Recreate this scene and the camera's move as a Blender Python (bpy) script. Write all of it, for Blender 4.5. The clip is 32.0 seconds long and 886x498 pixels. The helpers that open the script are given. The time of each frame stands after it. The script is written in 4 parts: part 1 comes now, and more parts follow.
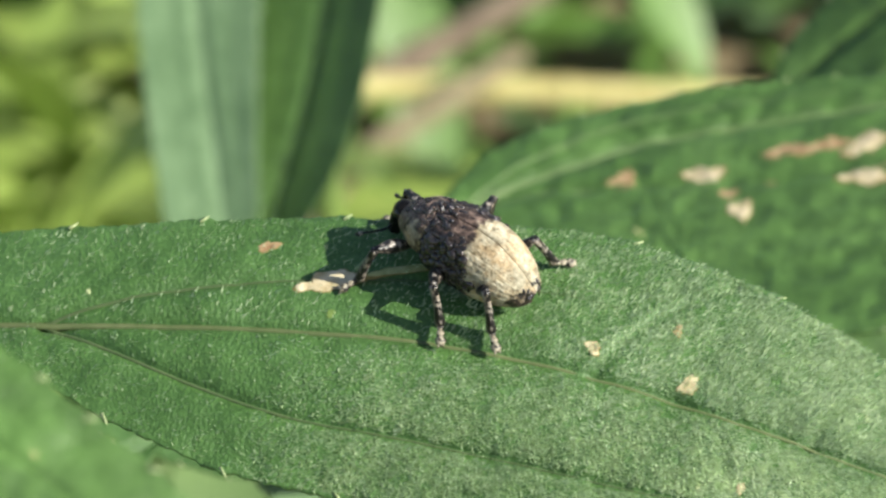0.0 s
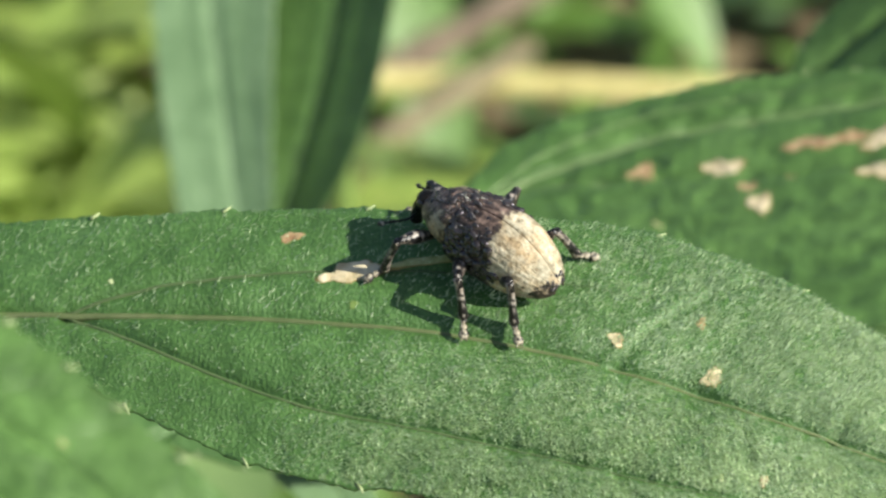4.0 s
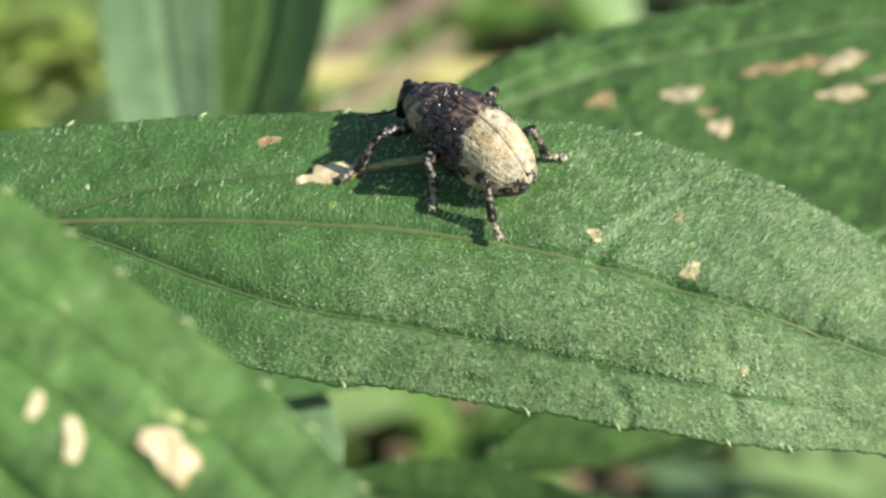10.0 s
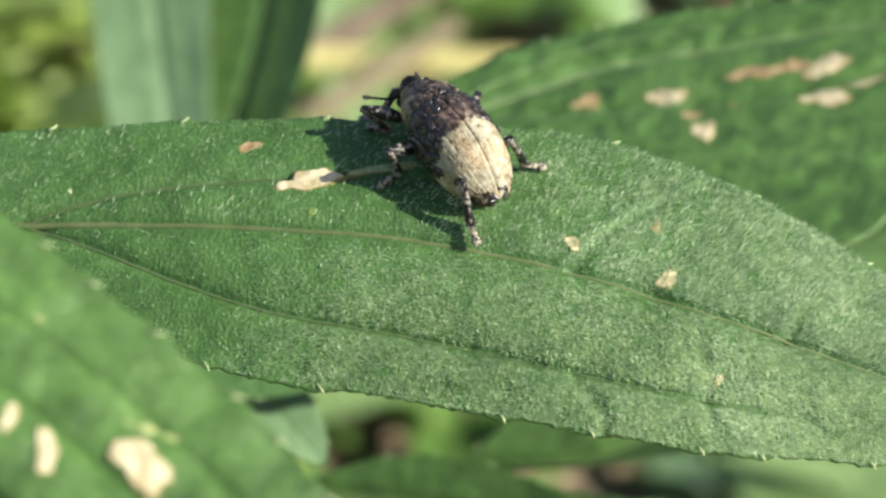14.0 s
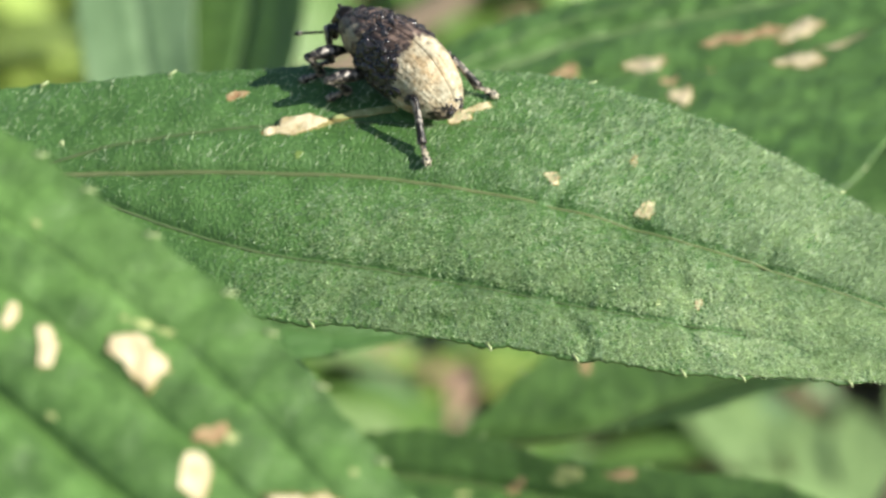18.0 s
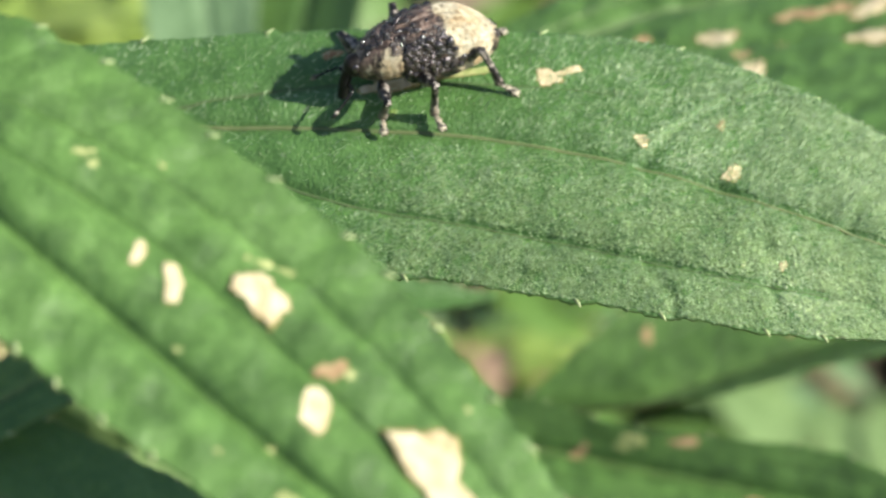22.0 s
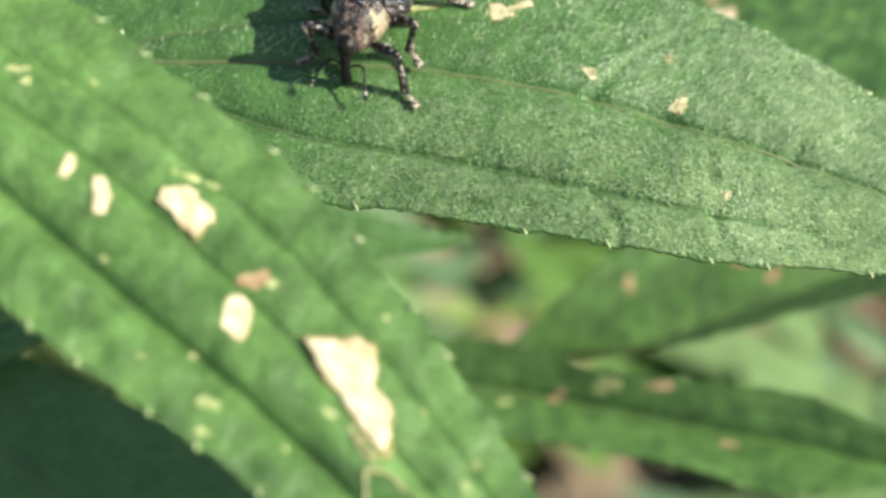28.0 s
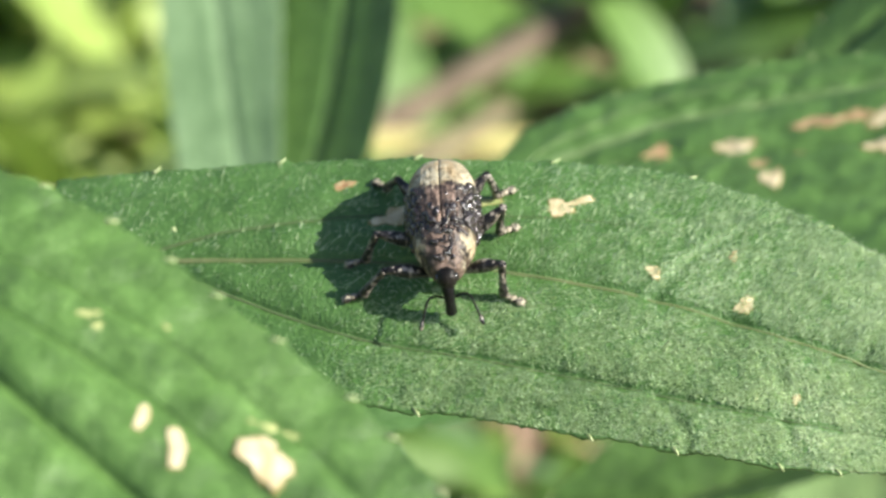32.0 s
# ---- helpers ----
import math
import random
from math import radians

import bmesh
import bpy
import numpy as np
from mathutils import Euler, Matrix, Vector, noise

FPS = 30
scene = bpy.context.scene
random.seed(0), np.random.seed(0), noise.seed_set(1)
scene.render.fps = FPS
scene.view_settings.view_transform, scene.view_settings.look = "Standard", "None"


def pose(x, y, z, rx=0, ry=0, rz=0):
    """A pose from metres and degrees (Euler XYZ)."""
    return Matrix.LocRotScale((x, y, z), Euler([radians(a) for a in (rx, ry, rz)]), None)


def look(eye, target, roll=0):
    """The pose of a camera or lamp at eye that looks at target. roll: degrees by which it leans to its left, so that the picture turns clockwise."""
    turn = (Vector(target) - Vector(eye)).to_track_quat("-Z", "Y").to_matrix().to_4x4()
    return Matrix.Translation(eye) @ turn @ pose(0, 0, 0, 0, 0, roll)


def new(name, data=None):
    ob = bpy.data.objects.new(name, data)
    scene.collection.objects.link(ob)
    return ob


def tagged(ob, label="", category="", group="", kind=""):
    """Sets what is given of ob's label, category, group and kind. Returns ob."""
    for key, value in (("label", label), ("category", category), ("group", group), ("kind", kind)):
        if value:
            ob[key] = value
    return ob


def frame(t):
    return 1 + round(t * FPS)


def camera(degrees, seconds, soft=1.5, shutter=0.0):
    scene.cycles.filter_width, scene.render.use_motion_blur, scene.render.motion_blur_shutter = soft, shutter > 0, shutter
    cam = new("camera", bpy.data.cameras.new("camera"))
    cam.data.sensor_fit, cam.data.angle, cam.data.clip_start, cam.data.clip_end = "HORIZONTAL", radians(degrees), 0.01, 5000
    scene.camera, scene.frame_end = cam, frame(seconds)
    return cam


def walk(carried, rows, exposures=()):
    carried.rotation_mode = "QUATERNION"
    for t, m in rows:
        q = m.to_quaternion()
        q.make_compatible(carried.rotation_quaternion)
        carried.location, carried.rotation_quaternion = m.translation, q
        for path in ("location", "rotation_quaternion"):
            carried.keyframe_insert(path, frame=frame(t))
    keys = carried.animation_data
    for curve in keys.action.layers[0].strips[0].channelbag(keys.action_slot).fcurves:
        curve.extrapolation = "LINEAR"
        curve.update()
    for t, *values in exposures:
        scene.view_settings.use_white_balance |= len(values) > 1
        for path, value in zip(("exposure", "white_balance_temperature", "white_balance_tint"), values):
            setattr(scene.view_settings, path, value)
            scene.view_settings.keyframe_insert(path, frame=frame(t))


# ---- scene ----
MM = 0.001
cam = camera(20, 32.0, soft=2.6)
PATH = [
    (0, (0.00249, -0.10801, 0.08042), (0.00038, 0.00321, 0.00394), -0.96),
    (0.5, (0.00246, -0.10798, 0.07979), (0.00038, 0.00340, 0.00354), -1.10),
    (1, (0.00245, -0.10789, 0.07968), (0.00024, 0.00347, 0.00339), -1.15),
    (1.5, (0.00227, -0.10832, 0.07971), (0.00004, 0.00310, 0.00352), -1.26),
    (2, (0.00152, -0.10786, 0.08032), (-0.00040, 0.00325, 0.00367), -0.72),
    (2.5, (0.00151, -0.10788, 0.08026), (-0.00055, 0.00325, 0.00364), -0.75),
    (3, (0.00152, -0.10795, 0.08024), (-0.00071, 0.00315, 0.00358), -0.76),
    (3.5, (0.00161, -0.10794, 0.08022), (-0.00088, 0.00313, 0.00353), -0.85),
    (5.5, (0.00064, -0.10833, 0.07974), (-0.00112, 0.00259, 0.00280), -0.50),
    (6, (-0.00030, -0.10927, 0.07873), (-0.00110, 0.00195, 0.00221), -0.38),
    (6.5, (0.00191, -0.10861, 0.07943), (-0.00020, 0.00208, 0.00217), -0.49),
    (7, (0.00154, -0.10928, 0.07756), (-0.00022, 0.00181, 0.00087), -0.82),
    (7.5, (0.00081, -0.10999, 0.07671), (-0.00037, 0.00122, 0.00019), -0.89),
    (8, (-0.00005, -0.11047, 0.07644), (-0.00057, 0.00056, -0.00035), -0.91),
    (8.5, (0.00003, -0.11051, 0.07709), (-0.00034, 0.00028, -0.00005), -0.75),
    (9, (0.00000, -0.11037, 0.07728), (0.00000, 0.00022, -0.00014), 0.00),
    (9.5, (0.00061, -0.10968, 0.07786), (0.00054, 0.00044, -0.00022), 0.24),
    (10, (-0.00141, -0.11145, 0.07593), (0.00018, -0.00043, -0.00087), -0.34),
    (10.5, (-0.00070, -0.11103, 0.07646), (0.00069, -0.00030, -0.00076), 0.15),
    (11, (-0.00054, -0.11109, 0.07667), (0.00102, -0.00047, -0.00071), 0.38),
    (11.5, (-0.00026, -0.11081, 0.07721), (0.00142, -0.00038, -0.00041), 0.58),
    (12, (0.00010, -0.11043, 0.07770), (0.00173, -0.00009, -0.00006), 0.82),
    (12.5, (-0.00043, -0.11080, 0.07577), (0.00156, 0.00003, -0.00127), 0.19),
    (13, (-0.00015, -0.11089, 0.07550), (0.00146, -0.00000, -0.00149), -0.56),
    (13.5, (-0.00047, -0.11127, 0.07668), (0.00126, -0.00070, -0.00076), -0.18),
    (14, (-0.00032, -0.11167, 0.07755), (0.00133, -0.00112, 0.00009), 0.11),
    (14.5, (-0.00044, -0.11225, 0.07805), (0.00144, -0.00172, 0.00056), 0.25),
    (16.5, (-0.00067, -0.11605, 0.07811), (0.00269, -0.00516, 0.00118), 1.49),
    (17, (-0.00096, -0.11919, 0.07654), (0.00271, -0.00736, 0.00100), -0.49),
    (17.5, (0.00070, -0.11703, 0.07778), (0.00306, -0.00611, 0.00086), 0.96),
    (18, (-0.00019, -0.11817, 0.07468), (0.00205, -0.00624, -0.00077), -1.15),
    (18.5, (0.00023, -0.11746, 0.07643), (0.00116, -0.00630, -0.00018), -0.36),
    (19, (-0.00361, -0.11853, 0.07558), (-0.00159, -0.00714, -0.00066), -0.29),
    (19.5, (-0.00586, -0.11913, 0.07629), (-0.00333, -0.00811, -0.00047), 0.50),
    (20, (-0.00475, -0.12058, 0.07584), (-0.00332, -0.00930, -0.00057), -0.08),
    (20.5, (-0.00408, -0.12086, 0.07651), (-0.00329, -0.00977, -0.00020), 0.21),
    (21, (-0.00356, -0.12209, 0.07584), (-0.00306, -0.01067, -0.00039), -0.44),
    (21.5, (-0.00362, -0.12147, 0.07572), (-0.00309, -0.01015, -0.00066), -0.25),
    (22, (-0.00373, -0.12189, 0.07543), (-0.00310, -0.01040, -0.00070), -0.41),
    (22.5, (-0.00393, -0.12076, 0.07556), (-0.00303, -0.00965, -0.00111), -0.20),
    (23, (-0.00292, -0.12081, 0.07587), (-0.00249, -0.00999, -0.00122), -0.10),
    (23.5, (-0.00276, -0.12130, 0.07636), (-0.00217, -0.01108, -0.00158), -0.44),
    (24, (-0.00360, -0.12188, 0.07587), (-0.00273, -0.01186, -0.00236), 0.19),
    (24.5, (-0.00416, -0.12610, 0.07315), (-0.00288, -0.01470, -0.00310), -0.69),
    (26.5, (-0.00433, -0.12883, 0.07290), (-0.00226, -0.01725, -0.00306), -0.48),
    (27, (-0.00483, -0.12856, 0.07170), (-0.00228, -0.01656, -0.00362), -0.45),
    (27.5, (-0.00315, -0.12521, 0.07420), (-0.00125, -0.01441, -0.00290), 0.55),
    (28, (0.00098, -0.12562, 0.07471), (-0.00018, -0.01486, -0.00246), -0.88),
    (28.5, (-0.00290, -0.12637, 0.07479), (-0.00212, -0.01558, -0.00235), -0.25),
    (29, (-0.00811, -0.12630, 0.07488), (-0.00408, -0.01580, -0.00257), 1.13),
    (29.5, (-0.00338, -0.12792, 0.07252), (-0.00199, -0.01639, -0.00353), -0.89),
    (30, (-0.00219, -0.12171, 0.07536), (-0.00119, -0.01242, -0.00390), 0.92),
    (30.5, (0.00168, -0.12118, 0.07191), (0.00028, -0.01032, -0.00512), -1.85),
    (31, (-0.00112, -0.12203, 0.07213), (-0.00066, -0.00991, -0.00307), -1.93),
    (31.5, (-0.00276, -0.11903, 0.07561), (-0.00225, -0.00705, 0.00021), -0.99),
    (32, (-0.00244, -0.11927, 0.07895), (-0.00356, -0.00609, 0.00536), -1.27),
]
walk(cam, [(t, look(eye, target, roll)) for t, eye, target, roll in PATH], [(0, 0.96), (14, 0.98), (23, 1.18), (32, 1.22)])
cam.data.dof.use_dof = True
cam.data.dof.focus_distance = 0.136
cam.data.dof.aperture_fstop = 56

# ---- light: low bright sun from the side, open sky ----
SUN_EL, SUN_AZ = 35.0, -22.0
world = bpy.data.worlds.new("sky")
scene.world = world
world.use_nodes = True
wn = world.node_tree
sky = wn.nodes.new("ShaderNodeTexSky")
sky.sky_type, sky.sun_disc = "NISHITA", False
sky.sun_elevation, sky.sun_rotation = radians(SUN_EL), radians(90 - SUN_AZ)
wn.nodes["Background"].inputs["Strength"].default_value = 0.072
wn.links.new(sky.outputs[0], wn.nodes["Background"].inputs["Color"])
sun_data = bpy.data.lights.new("sun", "SUN")
sun_data.energy, sun_data.angle, sun_data.color = 4.5, radians(0.53), (0.97, 0.94, 0.83)
sun = new("sun", sun_data)
to_sun = Vector((math.cos(radians(SUN_EL)) * math.cos(radians(SUN_AZ)), math.cos(radians(SUN_EL)) * math.sin(radians(SUN_AZ)), math.sin(radians(SUN_EL))))
sun.matrix_world = look(to_sun, (0, 0, 0))


# ---- materials ----
def nodes_of(name, rough=0.5, spec=0.5):
    m = bpy.data.materials.new(name)
    m.use_nodes = True
    t = m.node_tree
    b = t.nodes["Principled BSDF"]
    b.inputs["Roughness"].default_value = rough
    b.inputs["Specular IOR Level"].default_value = spec
    return m, t, b


def noise_node(t, scale, detail=4.0, rough=0.55, coord="Object", distort=0.0):
    c = t.nodes.new("ShaderNodeTexCoord")
    n = t.nodes.new("ShaderNodeTexNoise")
    n.inputs["Scale"].default_value, n.inputs["Detail"].default_value = scale, detail
    n.inputs["Roughness"].default_value, n.inputs["Distortion"].default_value = rough, distort
    t.links.new(c.outputs[coord], n.inputs["Vector"])
    return n


def ramp(t, source, stops):
    r = t.nodes.new("ShaderNodeValToRGB")
    e = r.color_ramp.elements
    while len(e) < len(stops):
        e.new(0.5)
    for k, (p, c) in zip(e, stops):
        k.position, k.color = p, (*c, 1)
    t.links.new(source, r.inputs["Fac"])
    return r


def blend(t, a, b, fac, mode="MIX"):
    m = t.nodes.new("ShaderNodeMix")
    m.data_type, m.blend_type = "RGBA", mode
    for key, v in ((0, fac), (6, a), (7, b)):
        if isinstance(v, (int, float)):
            m.inputs[key].default_value = v
        elif isinstance(v, tuple):
            m.inputs[key].default_value = (*v, 1)
        else:
            t.links.new(v, m.inputs[key])
    return m.outputs[2]


def bump(t, b, height, strength, dist):
    n = t.nodes.new("ShaderNodeBump")
    n.inputs["Strength"].default_value, n.inputs["Distance"].default_value = strength, dist
    t.links.new(height, n.inputs["Height"])
    t.links.new(n.outputs[0], b.inputs["Normal"])
    return n


def leaf_material(name, dark, mid, light, hair=1.0, gloss=0.48, through_light=0.2, mottle=(900, 0.8, 1.17)):
    m, t, b = nodes_of(name, gloss, 0.65)
    b.inputs["Sheen Weight"].default_value, b.inputs["Sheen Roughness"].default_value = 0.02 * hair, 0.5
    b.inputs["Sheen Tint"].default_value = (0.9, 1.0, 0.8, 1)
    large = noise_node(t, 140, 5)
    middle = noise_node(t, mottle[0], 4, 0.6)
    fine = noise_node(t, 5200, 2.5, 0.6)
    # short hairs lie across the blade: the grain is longer that way
    grain = t.nodes.new("ShaderNodeMapping")
    grain.inputs["Scale"].default_value = (1.0, 0.7, 0.7)
    t.links.new(fine.inputs["Vector"].links[0].from_socket, grain.inputs["Vector"])
    t.links.new(grain.outputs[0], fine.inputs["Vector"])
    c1 = ramp(t, large.outputs["Fac"], [(0.3, dark), (0.52, mid), (0.75, light)])
    c2 = ramp(t, fine.outputs["Fac"], [(0.34, (0.76, 0.80, 0.74)), (0.52, (1.0, 1.0, 1.0)), (0.68, (1.6, 1.42, 1.75))])
    c3 = ramp(t, middle.outputs["Fac"], [(0.3, (mottle[1], mottle[1] * 1.06, mottle[1])), (0.7, (mottle[2], mottle[2] * 0.97, mottle[2]))])
    col = blend(t, blend(t, c1.outputs[0], c2.outputs[0], 0.55 + 0.3 * hair, "MULTIPLY"), c3.outputs[0], 0.9, "MULTIPLY")
    t.links.new(col, b.inputs["Base Color"])
    rr = t.nodes.new("ShaderNodeMapRange")
    rr.inputs["To Min"].default_value, rr.inputs["To Max"].default_value = gloss + 0.2, gloss - 0.1
    t.links.new(fine.outputs["Fac"], rr.inputs["Value"])
    t.links.new(rr.outputs[0], b.inputs["Roughness"])
    both = t.nodes.new("ShaderNodeMath")
    both.operation = "MULTIPLY_ADD"
    t.links.new(middle.outputs["Fac"], both.inputs[0])
    both.inputs[1].default_value = 0.5
    t.links.new(fine.outputs["Fac"], both.inputs[2])
    bump(t, b, both.outputs[0], 0.6 * hair, 0.0002)
    tr = t.nodes.new("ShaderNodeBsdfTranslucent")
    t.links.new(blend(t, col, (1.0, 1.15, 0.45), 0.6, "MULTIPLY"), tr.inputs["Color"])
    mix = t.nodes.new("ShaderNodeMixShader")
    mix.inputs[0].default_value = through_light
    t.links.new(b.outputs[0], mix.inputs[1])
    t.links.new(tr.outputs[0], mix.inputs[2])
    t.links.new(mix.outputs[0], t.nodes["Material Output"].inputs["Surface"])
    return m


def plain(name, a, b_, scale, rough=0.6, spec=0.4, bumpy=0.3, dist=0.0001, detail=5):
    m, t, b = nodes_of(name, rough, spec)
    n = noise_node(t, scale, detail)
    t.links.new(ramp(t, n.outputs["Fac"], [(0.3, a), (0.7, b_)]).outputs[0], b.inputs["Base Color"])
    bump(t, b, n.outputs["Fac"], bumpy, dist)
    return m


LEAF = leaf_material("hairy_leaf", (0.050, 0.125, 0.023), (0.064, 0.153, 0.031), (0.086, 0.188, 0.047))
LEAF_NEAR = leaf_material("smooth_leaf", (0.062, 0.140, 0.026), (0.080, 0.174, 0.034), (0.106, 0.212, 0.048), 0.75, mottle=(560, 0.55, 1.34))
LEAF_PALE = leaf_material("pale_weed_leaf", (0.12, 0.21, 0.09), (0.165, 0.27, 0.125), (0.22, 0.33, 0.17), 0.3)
HAIR = leaf_material("leaf_hair", (0.37, 0.49, 0.28), (0.53, 0.65, 0.40), (0.72, 0.80, 0.58), 0.1, 0.34, 0.25)
LEAF_FAR = leaf_material("weed_leaf", (0.075, 0.16, 0.027), (0.11, 0.21, 0.037), (0.15, 0.27, 0.052), 0.5)
YELLOW_GREEN = leaf_material("young_weed_leaf", (0.19, 0.29, 0.055), (0.27, 0.37, 0.075), (0.40, 0.43, 0.13), 0.4)
LEAF_GROUND = leaf_material("ground_weed_leaf", (0.14, 0.23, 0.075), (0.19, 0.29, 0.10), (0.25, 0.35, 0.14), 0.3)
VEIN_SOFT = plain("soft_vein", (0.060, 0.102, 0.034), (0.090, 0.126, 0.052), 900, 0.6)
VEIN = plain("vein", (0.052, 0.120, 0.024), (0.075, 0.145, 0.034), 900, 0.5)
MIDRIB = plain("midrib", (0.085, 0.118, 0.042), (0.135, 0.160, 0.068), 900, 0.5)
TOOTH = plain("tooth_tip", (0.24, 0.32, 0.13), (0.44, 0.48, 0.26), 1500, 0.5)
RIB_PALE = plain("pale_rib", (0.13, 0.21, 0.07), (0.20, 0.28, 0.115), 700, 0.5)
PALE = plain("pale_mark", (0.18, 0.25, 0.07), (0.42, 0.42, 0.19), 1500, 0.6)
DRY = plain("dry_patch", (0.37, 0.29, 0.15), (0.68, 0.59, 0.40), 1100, 0.8, 0.15, 0.8, 0.0002)
DRY_BROWN = plain("brown_patch", (0.24, 0.14, 0.07), (0.46, 0.34, 0.19), 1300, 0.8, 0.15, 0.8, 0.0002)
RIM_PALE = plain("dried_rim", (0.16, 0.18, 0.06), (0.42, 0.38, 0.20), 1400, 0.7)
RIM = plain("patch_rim", (0.13, 0.13, 0.035), (0.26, 0.20, 0.075), 1600, 0.7)
STEM = plain("green_stem", (0.10, 0.17, 0.04), (0.17, 0.24, 0.06), 500, 0.55)
STRAW = plain("dry_straw", (0.44, 0.37, 0.13), (0.62, 0.55, 0.24), 40, 0.6)
TWIG = plain("brown_stalk", (0.14, 0.115, 0.065), (0.23, 0.19, 0.11), 40, 0.8)
TWIG_DARK = plain("dull_stalk", (0.11, 0.08, 0.055), (0.19, 0.145, 0.10), 40, 0.8)
TWIG_PALE = plain("pale_stalk", (0.28, 0.22, 0.12), (0.42, 0.34, 0.20), 40, 0.8)
SOIL = plain("soil", (0.14, 0.10, 0.062), (0.29, 0.245, 0.135), 6, 0.9, 0.2, 0.8, 0.004)
LITTER = plain("fallen_leaves", (0.15, 0.11, 0.07), (0.31, 0.235, 0.155), 6, 0.85, 0.2, 0.5, 0.001)
LITTER_PALE = plain("bleached_litter", (0.30, 0.18, 0.12), (0.48, 0.34, 0.23), 60, 0.8, 0.2, 0.3, 0.001)


# ---- mesh helpers ----
def part(name, bm, material, parent, label="", smooth=True, kind=""):
    me = bpy.data.meshes.new(name)
    bm.to_mesh(me)
    bm.free()
    for p in me.polygons:
        p.use_smooth = smooth
    me.materials.append(material)
    ob = new(name, me)
    if parent is not None:
        ob.parent = parent
    if label or kind:
        tagged(ob, label, kind=kind)
    return ob


def grid_mesh(points):
    """A bmesh from an array of rows of points in millimetres."""
    bm = bmesh.new()
    rows = [[bm.verts.new((p[0] * MM, p[1] * MM, p[2] * MM)) for p in row] for row in points]
    for a, b in zip(rows, rows[1:]):
        for i in range(len(a) - 1):
            bm.faces.new((a[i], a[i + 1], b[i + 1], b[i]))
    return bm


def tube(points, radii, sides=8, close=True):
    """A round bar through points, in millimetres."""
    bm = bmesh.new()
    P = [Vector(p) * MM for p in points]
    rings = []
    ref = Vector((0.31, 0.17, 0.93))
    for i, p in enumerate(P):
        d = (P[min(i + 1, len(P) - 1)] - P[max(i - 1, 0)]).normalized()
        a = d.cross(ref).normalized()
        b = d.cross(a)
        rings.append([bm.verts.new(p + (a * math.cos(k * math.tau / sides) + b * math.sin(k * math.tau / sides)) * radii[i] * MM) for k in range(sides)])
    for a, b in zip(rings, rings[1:]):
        for k in range(sides):
            bm.faces.new((a[k], a[(k + 1) % sides], b[(k + 1) % sides], b[k]))
    if close:
        bm.faces.new(rings[0][::-1])
        bm.faces.new(rings[-1])
    return bm


# ---- leaf surface ----
def curve(values, f):
    """Smooth value at the fraction f (array) of rows of control values."""
    v = np.asarray(values, float)
    n = len(v) - 1
    x = np.clip(np.asarray(f, float), 0, 1) * n
    i = np.minimum(x.astype(int), n - 1)
    s = (x - i)[..., None]
    p0, p1, p2, p3 = v[np.maximum(i - 1, 0)], v[i], v[i + 1], v[np.minimum(i + 2, n)]
    return 0.5 * (2 * p1 + (p2 - p0) * s + (2 * p0 - 5 * p1 + 4 * p2 - p3) * s**2 + (3 * p1 - p0 - 3 * p2 + p3) * s**3)


